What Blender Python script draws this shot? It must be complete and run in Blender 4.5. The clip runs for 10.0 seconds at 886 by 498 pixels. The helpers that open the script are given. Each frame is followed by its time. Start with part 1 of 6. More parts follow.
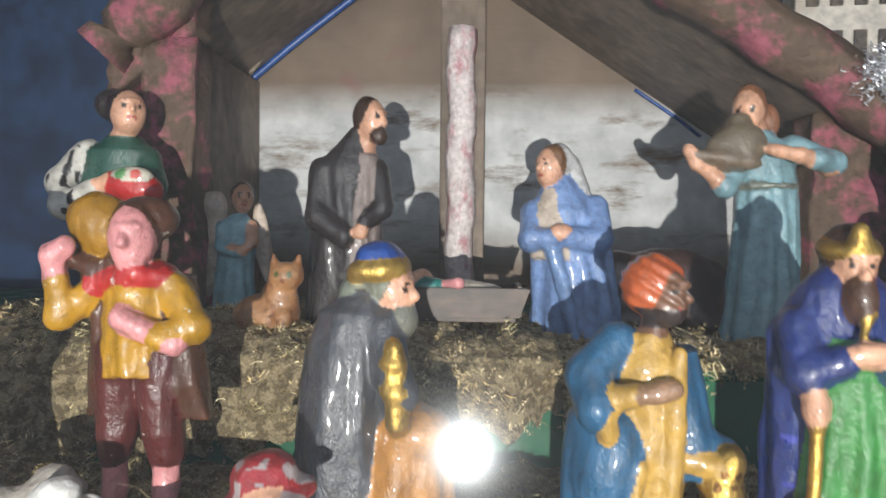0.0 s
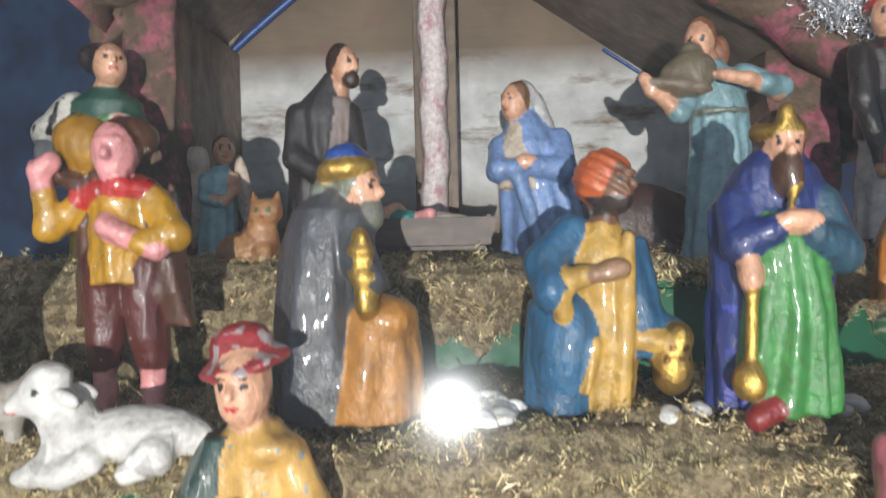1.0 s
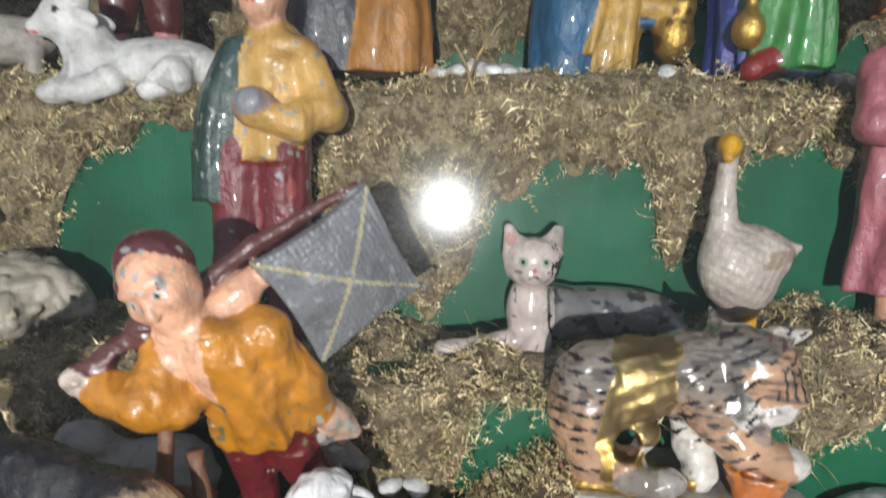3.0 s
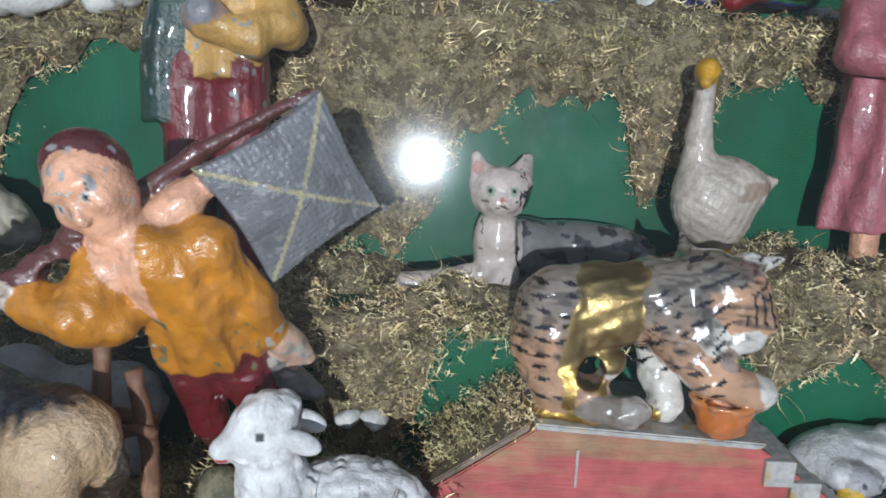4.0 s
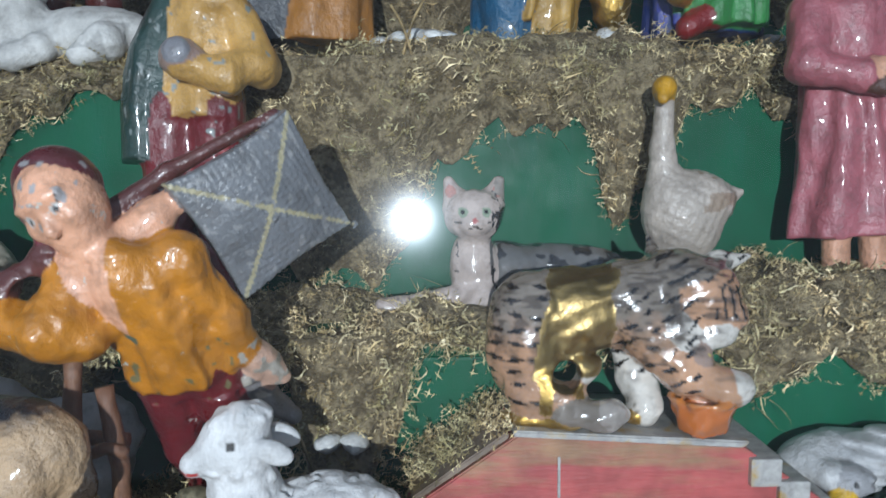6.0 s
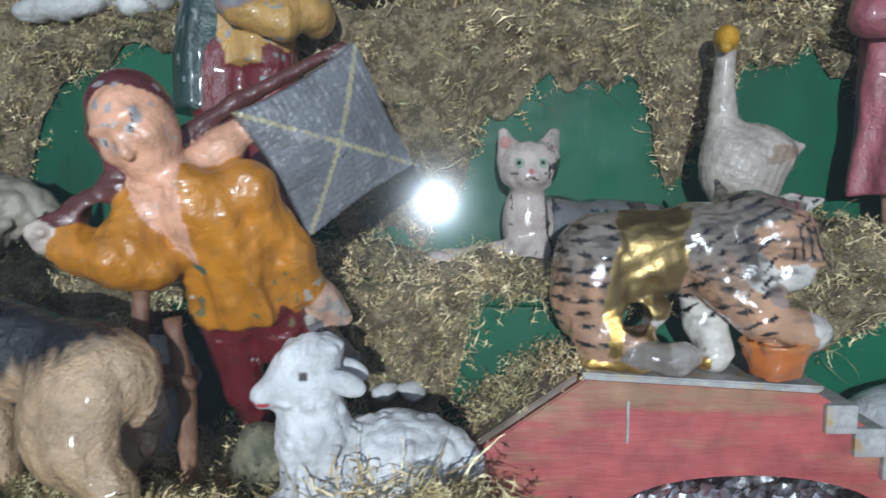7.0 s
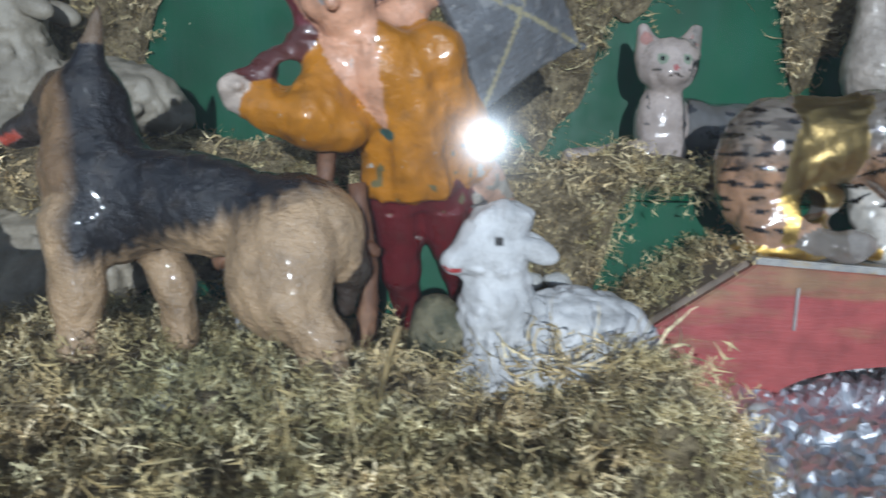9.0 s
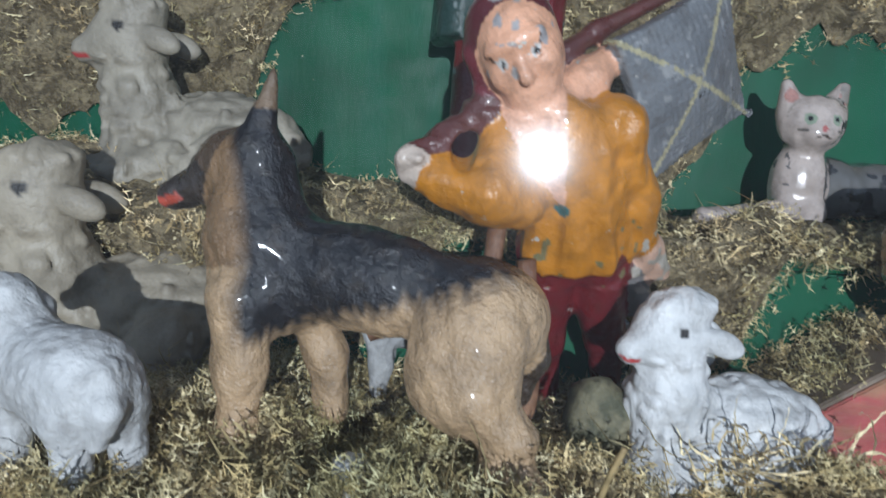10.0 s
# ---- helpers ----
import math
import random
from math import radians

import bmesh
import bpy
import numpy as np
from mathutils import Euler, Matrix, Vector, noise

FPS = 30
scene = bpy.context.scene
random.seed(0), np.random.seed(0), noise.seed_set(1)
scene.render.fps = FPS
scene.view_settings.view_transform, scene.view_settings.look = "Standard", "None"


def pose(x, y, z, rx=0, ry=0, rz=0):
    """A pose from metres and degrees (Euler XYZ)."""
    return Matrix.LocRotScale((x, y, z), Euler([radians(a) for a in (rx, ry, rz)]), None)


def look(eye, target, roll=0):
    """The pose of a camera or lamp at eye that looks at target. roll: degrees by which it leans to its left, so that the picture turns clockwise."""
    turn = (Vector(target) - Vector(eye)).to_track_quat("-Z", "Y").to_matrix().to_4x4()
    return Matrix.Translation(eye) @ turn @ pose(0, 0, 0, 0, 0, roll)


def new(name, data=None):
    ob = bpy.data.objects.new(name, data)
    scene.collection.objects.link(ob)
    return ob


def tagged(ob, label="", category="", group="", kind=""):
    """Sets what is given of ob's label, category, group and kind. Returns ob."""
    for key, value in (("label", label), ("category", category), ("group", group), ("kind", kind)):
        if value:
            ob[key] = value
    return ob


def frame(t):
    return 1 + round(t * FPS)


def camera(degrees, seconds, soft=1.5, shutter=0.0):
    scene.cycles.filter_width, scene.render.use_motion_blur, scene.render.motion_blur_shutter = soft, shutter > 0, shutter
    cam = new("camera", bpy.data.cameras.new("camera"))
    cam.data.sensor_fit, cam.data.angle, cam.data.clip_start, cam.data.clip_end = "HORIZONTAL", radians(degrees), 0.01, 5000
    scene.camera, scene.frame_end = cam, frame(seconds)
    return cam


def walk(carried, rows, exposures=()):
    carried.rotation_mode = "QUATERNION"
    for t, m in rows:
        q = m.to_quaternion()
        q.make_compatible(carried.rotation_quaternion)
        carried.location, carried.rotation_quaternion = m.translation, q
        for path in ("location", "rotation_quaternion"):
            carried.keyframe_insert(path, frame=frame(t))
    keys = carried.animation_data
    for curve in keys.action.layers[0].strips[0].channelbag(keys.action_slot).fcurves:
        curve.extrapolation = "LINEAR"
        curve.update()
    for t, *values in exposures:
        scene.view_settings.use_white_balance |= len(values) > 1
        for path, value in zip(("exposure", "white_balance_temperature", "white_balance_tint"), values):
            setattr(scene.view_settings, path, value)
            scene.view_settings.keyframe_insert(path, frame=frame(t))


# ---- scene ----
cam = camera(67.0, 10.0, 1.5, 0.5)
PATH = [
    (0, (0.03, 0.048, 0.41), (-0.073, 2.044, 0.343), 0.6),
    (0.5, (0.042, 0.031, 0.382), (-0.046, 2.029, 0.349), -1.9),
    (1, (0.047, 0.022, 0.352), (-0.035, 2.02, 0.303), -1.3),
    (1.5, (0.046, 0.002, 0.314), (-0.021, 1.999, 0.222), 0.6),
    (2, (0.045, -0.019, 0.278), (-0.039, 1.973, 0.119), 1.0),
    (2.5, (0.04, -0.017, 0.255), (-0.047, 1.966, 0.014), 0.6),
    (3, (0.039, -0.006, 0.221), (-0.019, 1.962, -0.13), 0.8),
    (4.5, (0.056, 0.004, 0.199), (0.078, 1.955, -0.241), 1.9),
    (5, (0.063, -0.002, 0.208), (0.103, 1.954, -0.206), 1.0),
    (5.2, (0.062, -0.005, 0.21), (0.094, 1.955, -0.186), 0.8),
    (6.3, (0.056, -0.003, 0.164), (0.04, 1.988, -0.021), -1.2),
    (6.5, (0.053, -0.001, 0.16), (0.019, 1.987, -0.049), -1.1),
    (7, (0.037, -0.002, 0.155), (0.012, 1.986, -0.063), -0.2),
    (7.5, (0.011, -0.005, 0.147), (-0.014, 1.979, -0.107), 0.7),
    (8, (-0.008, -0.004, 0.134), (-0.052, 1.972, -0.169), 0.5),
    (8.5, (-0.004, -0.008, 0.127), (-0.025, 1.964, -0.206), 0.6),
    (9, (-0.021, -0.003, 0.126), (-0.058, 1.967, -0.214), 1.3),
    (9.5, (-0.056, 0.004, 0.132), (-0.113, 1.977, -0.193), 2.3),
    (10, (-0.069, 0.01, 0.147), (-0.157, 1.977, -0.205), 3.5),
]
walk(cam, [(t, look(eye, target, roll)) for t, eye, target, roll in PATH],
     [(0.0, 1.25, 6450, 9), (1.0, 1.1, 6450, 9), (2.5, 0.75, 6400, 9), (4.5, 0.28, 5500, 6), (6.5, 0.25, 5450, 5), (7.5, 0.1, 5400, 5), (8.5, -0.05, 5400, 5), (9.5, 0.12, 5450, 6), (10.0, 0.15, 5450, 6)])

# ---- light ----
# One small cold torch, held in front of the case, is the only strong light.
torch_data = bpy.data.lights.new("torch", "POINT")
torch_data.energy = 42.0
torch_data.shadow_soft_size = 0.006
torch_data.color = (1.0, 0.97, 0.92)
torch = new("torch", torch_data)
torch.location = (0.016, -0.800, 0.280)

world = bpy.data.worlds.new("dim_room")
scene.world = world
world.use_nodes = True
world.node_tree.nodes["Background"].inputs["Color"].default_value = (0.75, 0.85, 1.0, 1)
world.node_tree.nodes["Background"].inputs["Strength"].default_value = 0.32


# ---- materials ----
class Mat:
    """A short way to write a node material."""

    def __init__(self, name, **values):
        self.material = bpy.data.materials.new(name)
        self.material.use_nodes = True
        self.tree = self.material.node_tree
        self.shader = self.tree.nodes["Principled BSDF"]
        self.set(self.shader, **values)

    def set(self, node, **values):
        for key, value in values.items():
            socket = node.inputs[key.replace("_", " ")]
            if isinstance(value, bpy.types.NodeSocket):
                self.tree.links.new(value, socket)
            elif isinstance(value, tuple) and len(value) == 3 and socket.type == "RGBA":
                socket.default_value = (*value, 1)
            else:
                socket.default_value = value
        return self

    def add(self, kind, **values):
        node = self.tree.nodes.new(kind)
        self.set(node, **values)
        return node

    def coords(self):
        return self.add("ShaderNodeTexCoord").outputs["Object"]

    def noise(self, scale, detail=4.0, rough=0.6, stretch=(1, 1, 1)):
        mapped = self.add("ShaderNodeMapping", Vector=self.coords(), Scale=stretch).outputs[0]
        return self.add("ShaderNodeTexNoise", Vector=mapped, Scale=scale, Detail=detail, Roughness=rough).outputs[0]

    def ramp(self, fac, *stops):
        node = self.add("ShaderNodeValToRGB", Fac=fac)
        points = node.color_ramp.elements
        while len(points) < len(stops):
            points.new(0.5)
        for point, (place, colour) in zip(points, stops):
            point.position = place
            point.color = (*colour, 1) if isinstance(colour, tuple) else (colour, colour, colour, 1)
        return node.outputs[0]

    def mix(self, fac, a, b, blend="MIX"):
        node = self.tree.nodes.new("ShaderNodeMix")
        node.data_type, node.blend_type = "RGBA", blend
        for index, value in ((0, fac), (6, a), (7, b)):
            if isinstance(value, bpy.types.NodeSocket):
                self.tree.links.new(value, node.inputs[index])
            else:
                node.inputs[index].default_value = (*value, 1) if isinstance(value, tuple) else value
        return node.outputs[2]

    def bump(self, height, strength, distance):
        return self.add("ShaderNodeBump", Height=height, Strength=strength, Distance=distance).outputs[0]


def painted(name, rough=0.28, coat=0.4, chips=0.0, grain=0.5, chip_colour=(0.5, 0.47, 0.42), scale=1.0):
    """Brush paint on plaster: the colour laid on each point, uneven coats, worn spots and gilding."""
    m = Mat(name)
    colour = m.add("ShaderNodeAttribute")
    colour.attribute_name = "paint"
    gilt = m.add("ShaderNodeAttribute")
    gilt.attribute_name = "gilt"
    uneven = m.ramp(m.noise(55 * scale, 5), (0.3, 0.62), (0.7, 1.12))
    base = m.mix(1.0, colour.outputs["Color"], uneven, "MULTIPLY")
    grime = m.ramp(m.noise(150 * scale, 6, 0.7), (0.5, 0.0), (0.72, 0.42))
    base = m.mix(grime, base, (0.06, 0.045, 0.03))
    if chips:
        lost = m.ramp(m.noise(120 * scale, 6, 0.7), (0.70 - chips, 0.0), (0.725 - chips, 1.0))
        base = m.mix(lost, base, chip_colour)
    gloss = m.ramp(m.noise(90 * scale, 4), (0.3, max(rough - 0.12, 0.05)), (0.75, rough + 0.15))
    coarse = m.bump(m.noise(190 * scale, 4), min(1.0, grain * 1.6), 0.0014)
    relief = m.add("ShaderNodeBump", Height=m.noise(700 * scale, 4), Strength=grain, Distance=0.0006, Normal=coarse).outputs[0]
    gloss = m.mix(gilt.outputs["Fac"], gloss, (0.44, 0.44, 0.44))
    m.set(m.shader, Base_Color=base, Roughness=gloss, Metallic=gilt.outputs["Fac"], Normal=relief, Coat_Weight=m.mix(gilt.outputs["Fac"], (coat, coat, coat), (0.1, 0.1, 0.1)), Coat_Roughness=0.07)
    return m.material


enamel = painted("brushed_enamel_on_plaster", 0.38, 0.5, 0.0, 0.55)
worn_enamel = painted("chipped_enamel_on_plaster", 0.34, 0.55, 0.045, 0.45)
glaze = painted("glazed_ceramic", 0.12, 0.8, 0.0, 0.2)
chalk = painted("matt_white_plastic", 0.55, 0.0, 0.0, 0.5)
coat_fur = painted("moulded_fur_with_lacquer", 0.3, 0.35, 0.0, 1.0, scale=1.3)


def board_paint():
    m = Mat("scuffed_green_board_paint")
    tone = m.ramp(m.noise(14, 6), (0.3, (0.003, 0.050, 0.020)), (0.55, (0.004, 0.085, 0.036)), (0.8, (0.010, 0.120, 0.055)))
    drag = m.ramp(m.noise(60, 5, 0.7, (1, 1, 0.12)), (0.5, 0.0), (0.8, 0.45))
    tone = m.mix(drag, tone, (0.010, 0.105, 0.070))
    specks = m.ramp(m.noise(210, 2), (0.74, 0.0), (0.77, 0.8))
    tone = m.mix(specks, tone, (0.35, 0.4, 0.25))
    m.set(m.shader, Base_Color=tone, Roughness=m.ramp(m.noise(40, 4), (0.3, 0.42), (0.7, 0.68)), Specular_IOR_Level=0.3, Normal=m.bump(m.noise(90, 6, 0.7, (1, 1, 0.3)), 0.35, 0.0010))
    return m.material


def wall_paint():
    """Brown stable wall with a band of white brushed on unevenly, and pink smears."""
    m = Mat("brushed_brown_and_white_stable_wall")
    brown = m.ramp(m.noise(9, 6), (0.3, (0.125, 0.088, 0.060)), (0.7, (0.215, 0.158, 0.108)))
    place = m.add("ShaderNodeSeparateXYZ", Vector=m.coords()).outputs[2]
    low = m.add("ShaderNodeMapRange", Value=place, From_Min=0.36, From_Max=0.42).outputs[0]
    high = m.add("ShaderNodeMapRange", Value=place, From_Min=0.59, From_Max=0.54).outputs[0]
    band = m.add("ShaderNodeMath")
    band.operation = "MULTIPLY"
    m.tree.links.new(low, band.inputs[0])
    m.tree.links.new(high, band.inputs[1])
    sweep = m.ramp(m.noise(17, 7, 0.68, (0.45, 1, 1.6)), (0.33, 0.0), (0.47, 1.0))
    cover = m.mix(1.0, band.outputs[0], sweep, "MULTIPLY")
    white = m.ramp(m.noise(30, 5), (0.3, (0.42, 0.43, 0.43)), (0.7, (0.66, 0.67, 0.66)))
    tone = m.mix(cover, brown, white)
    pink = m.ramp(m.noise(7, 4), (0.64, 0.0), (0.72, 0.5))
    tone = m.mix(pink, tone, (0.22, 0.075, 0.075))
    m.set(m.shader, Base_Color=tone, Roughness=0.6, Normal=m.bump(m.noise(70, 6, 0.7, (0.4, 1, 1.5)), 0.6, 0.002))
    return m.material


def rough_paint(name, under, over, amount=0.5, scale=30, rough=0.6, relief=0.003, stretch=(1, 1, 1)):
    m = Mat(name)
    patch = m.ramp(m.noise(scale, 6, 0.65, stretch), (amount - 0.06, 0.0), (amount + 0.06, 1.0))
    shade = m.ramp(m.noise(scale * 4, 4), (0.3, 0.65), (0.7, 1.15))
    tone = m.mix(1.0, m.mix(patch, under, over), shade, "MULTIPLY")
    m.set(m.shader, Base_Color=tone, Roughness=rough, Normal=m.bump(m.noise(scale * 3, 7, 0.7, stretch), 0.8, relief))
    return m.material


def moss_paint(name, dark, mid, pale, by_stem=False):
    m = Mat(name)
    if by_stem:
        stem = m.add("ShaderNodeAttribute")
        stem.attribute_name = "tone"
        island = stem.outputs["Fac"]
    else:
        island = m.add("ShaderNodeNewGeometry").outputs["Random Per Island"]
    tone = m.ramp(island, (0.0, dark), (0.45, mid), (0.92, pale))
    drift = m.ramp(m.noise(22, 3), (0.35, (0.70, 0.72, 0.58)), (0.65, (1.2, 1.1, 0.98)))
    tone = m.mix(1.0, tone, drift, "MULTIPLY")
    tuft = m.ramp(m.noise(130, 2), (0.35, 0.5), (0.65, 1.3))
    tone = m.mix(1.0, tone, tuft, "MULTIPLY")
    m.set(m.shader, Base_Color=tone, Roughness=0.72, Specular_IOR_Level=0.25)
    return m.material


def dusty_glare_glass():
    """Clear pane with uneven dust film, added for veiling glare and the torch's halo."""
    m = Mat("dusty_pane_hazed_for_glare")
    clear = m.add("ShaderNodeBsdfTransparent").outputs[0]
    glare_dust = m.add("ShaderNodeBsdfDiffuse", Color=(0.8, 0.8, 0.8)).outputs[0]
    shine = m.add("ShaderNodeBsdfGlossy", Color=(1, 1, 1), Roughness=0.009).outputs[0]
    # soft gloss that spreads the torch's reflection into a glow
    halo_film = m.add("ShaderNodeBsdfGlossy", Color=(0.9, 0.95, 1), Roughness=0.12).outputs[0]
    glare_amount = m.ramp(m.noise(9, 5, 0.6, (1, 1, 0.4)), (0.35, 0.0010), (0.75, 0.0030))
    a = m.add("ShaderNodeMixShader", Fac=glare_amount)
    m.tree.links.new(clear, a.inputs[1])
    m.tree.links.new(glare_dust, a.inputs[2])
    b = m.add("ShaderNodeMixShader", Fac=0.0014)
    m.tree.links.new(a.outputs[0], b.inputs[1])
    m.tree.links.new(halo_film, b.inputs[2])
    c = m.add("ShaderNodeMixShader", Fac=0.010)
    m.tree.links.new(b.outputs[0], c.inputs[1])
    m.tree.links.new(shine, c.inputs[2])
    m.tree.links.new(c.outputs[0], m.tree.nodes["Material Output"].inputs["Surface"])
    return m.material


pane_glass = dusty_glare_glass()
green_board = board_paint()
stable_wall = wall_paint()
navy = rough_paint("navy_blue_backdrop_paint", (0.010, 0.024, 0.062), (0.016, 0.042, 0.10), 0.5, 8, 0.45, 0.001)
pink_stone = rough_paint("pink_dabbed_brown_plaster", (0.13, 0.085, 0.055), (0.32, 0.09, 0.12), 0.56, 26, 0.55, 0.006)
post_paint = rough_paint("white_and_pink_flaking_post_paint", (0.70, 0.62, 0.60), (0.50, 0.24, 0.26), 0.56, 45, 0.5, 0.003, (1, 1, 0.5))
beam_wood = rough_paint("dusty_brown_board", (0.13, 0.095, 0.065), (0.20, 0.15, 0.11), 0.5, 14, 0.6, 0.002, (1, 1, 0.3))
bridge_red = rough_paint("worn_red_painted_wood", (0.36, 0.075, 0.070), (0.30, 0.17, 0.09), 0.57, 22, 0.55, 0.0014, (0.35, 1, 2.0))
bridge_white = rough_paint("flaking_white_and_gold_edge", (0.38, 0.37, 0.35), (0.30, 0.2, 0.06), 0.62, 70, 0.45, 0.001)
twig_bark = rough_paint("brown_twig_bark", (0.16, 0.075, 0.04), (0.30, 0.17, 0.10), 0.55, 90, 0.5, 0.001, (1, 1, 0.3))
pebble_white = rough_paint("white_pebble", (0.62, 0.62, 0.60), (0.5, 0.49, 0.45), 0.6, 60, 0.35, 0.0005)
mossy_stone = rough_paint("mottled_grey_green_stone", (0.10, 0.10, 0.06), (0.20, 0.18, 0.11), 0.5, 70, 0.6, 0.002)
house_white = rough_paint("grubby_white_toy_house_wall", (0.50, 0.46, 0.40), (0.30, 0.24, 0.18), 0.62, 30, 0.6, 0.001)
house_dark = rough_paint("dark_painted_opening", (0.05, 0.04, 0.035), (0.09, 0.07, 0.05), 0.5, 40, 0.6, 0.001)
blue_cable = rough_paint("blue_wire_sheath", (0.02, 0.07, 0.28), (0.03, 0.10, 0.34), 0.5, 80, 0.35, 0.0003)
grey_cable = rough_paint("dusty_grey_cord", (0.22, 0.18, 0.13), (0.30, 0.26, 0.20), 0.5, 60, 0.5, 0.0005)
soil = rough_paint("dry_brown_moss_bed", (0.21, 0.16, 0.085), (0.45, 0.36, 0.21), 0.5, 110, 0.85, 0.012)
frond_dull = moss_paint("dry_olive_brown_moss", (0.27, 0.205, 0.105), (0.56, 0.46, 0.265), (0.84, 0.74, 0.50), True)
frond_straw = moss_paint("dry_straw_coloured_feather_moss", (0.28, 0.22, 0.11), (0.58, 0.49, 0.28), (0.84, 0.77, 0.55), True)
frond_pale = moss_paint("dry_straw_coloured_moss", (0.26, 0.205, 0.11), (0.54, 0.46, 0.275), (0.80, 0.73, 0.53))
straw_moss = moss_paint("pale_straw", (0.20, 0.15, 0.08), (0.36, 0.29, 0.16), (0.52, 0.45, 0.28))


def foil_paint():
    m = Mat("crumpled_silver_foil", Base_Color=(0.88, 0.89, 0.92), Metallic=1.0)
    m.set(m.shader, Roughness=m.ramp(m.noise(300, 3), (0.3, 0.30), (0.7, 0.60)), Normal=m.bump(m.noise(300, 3, 0.5), 0.5, 0.0012))
    return m.material


foil = foil_paint()
crib_wood = rough_paint("dark_brown_trough_wood", (0.055, 0.036, 0.026), (0.10, 0.065, 0.045), 0.5, 30, 0.5, 0.001, (0.3, 1, 1))
dark_wood = rough_paint("black_case_wood", (0.02, 0.018, 0.016), (0.035, 0.03, 0.026), 0.5, 20, 0.5, 0.001)


# ---- building helpers ----
def part(name, bm, material, parent=None, label="", smooth=False):
    """Links a bmesh as one mesh object, under a thing or on its own."""
    data = bpy.data.meshes.new(name)
    bm.to_mesh(data)
    bm.free()
    data.materials.append(material)
    if smooth:
        data.shade_smooth()
    ob = new(name, data)
    if parent:
        ob.parent = parent
    return tagged(ob, label)


def raw(name, points, faces, material, parent=None, smooth=False):
    """The same from arrays of points and faces (all faces with as many corners)."""
    data = bpy.data.meshes.new(name)
    points = np.asarray(points, dtype=np.float32)
    faces = np.asarray(faces, dtype=np.int32)
    corners = faces.shape[1]
    data.vertices.add(len(points))
    data.vertices.foreach_set("co", points.ravel())
    data.loops.add(faces.size)
    data.loops.foreach_set("vertex_index", faces.ravel())
    data.polygons.add(len(faces))
    data.polygons.foreach_set("loop_start", np.arange(0, faces.size, corners, dtype=np.int32))
    data.update(calc_edges=True)
    data.validate()
    data.materials.append(material)
    if smooth:
        data.shade_smooth()
    else:
        data.shade_flat()
    ob = new(name, data)
    if parent:
        ob.parent = parent
    return ob


def empty(name, m=None):
    ob = new(name)
    if m is not None:
        ob.matrix_basis = m
    return ob


def boxes(bm, lo, hi, bevel=0.0):
    """Adds a box from corner to corner, with bevelled edges."""
    made = bmesh.ops.create_cube(bm, size=1.0)["verts"]
    lo, hi = Vector(lo), Vector(hi)
    for v in made:
        v.co = Vector((lo[i] + (v.co[i] + 0.5) * (hi[i] - lo[i]) for i in range(3)))
    if bevel:
        edges = list({e for v in made for e in v.link_edges})
        bmesh.ops.bevel(bm, geom=edges, offset=bevel, segments=2, affect="EDGES", profile=0.6)
    return bm


def prism(bm, outline, y0, y1, bevel=0.0):
    """A board: an outline of (x, z) pushed from y0 to y1."""
    face = bm.faces.new([bm.verts.new((x, y0, z)) for x, z in outline])
    far = bmesh.ops.extrude_face_region(bm, geom=[face])["geom"]
    bmesh.ops.translate(bm, vec=(0, y1 - y0, 0), verts=[v for v in far if isinstance(v, bmesh.types.BMVert)])
    bmesh.ops.recalc_face_normals(bm, faces=bm.faces)
    if bevel:
        bmesh.ops.bevel(bm, geom=list(bm.edges), offset=bevel, segments=2, affect="EDGES")
    return bm


def tube(bm, points, radii, sides=10, wobble=0.0):
    """A round rod along points; its ends are closed."""
    rings = []
    points = [Vector(p) for p in points]
    for i, p in enumerate(points):
        along = (points[min(i + 1, len(points) - 1)] - points[max(i - 1, 0)]).normalized()
        side = along.orthogonal().normalized()
        up = along.cross(side)
        r = radii[i] if isinstance(radii, (list, tuple)) else radii
        ring = []
        for k in range(sides):
            a = 2 * math.pi * k / sides
            rr = r * (1 + wobble * noise.noise(p * 90 + Vector((k * 1.7, i, 0))))
            ring.append(bm.verts.new(p + rr * (math.cos(a) * side + math.sin(a) * up)))
        rings.append(ring)
    for a, b in zip(rings, rings[1:]):
        for k in range(sides):
            bm.faces.new((a[k], a[(k + 1) % sides], b[(k + 1) % sides], b[k]))
    bm.faces.new(rings[0][::-1])
    bm.faces.new(rings[-1])
    return bm


def curve(points, steps=8):
    """Points on a smooth line through the given ones."""
    p = [Vector(q) for q in points]
    p = [2 * p[0] - p[1], *p, 2 * p[-1] - p[-2]]
    out = []
    for i in range(1, len(p) - 2):
        for s in range(steps):
            t = s / steps
            out.append(0.5 * (2 * p[i] + (p[i + 1] - p[i - 1]) * t + (2 * p[i - 1] - 5 * p[i] + 4 * p[i + 1] - p[i + 2]) * t * t + (3 * p[i] - p[i - 1] - 3 * p[i + 1] + p[i + 2]) * t ** 3))
    return out + [p[-2]]


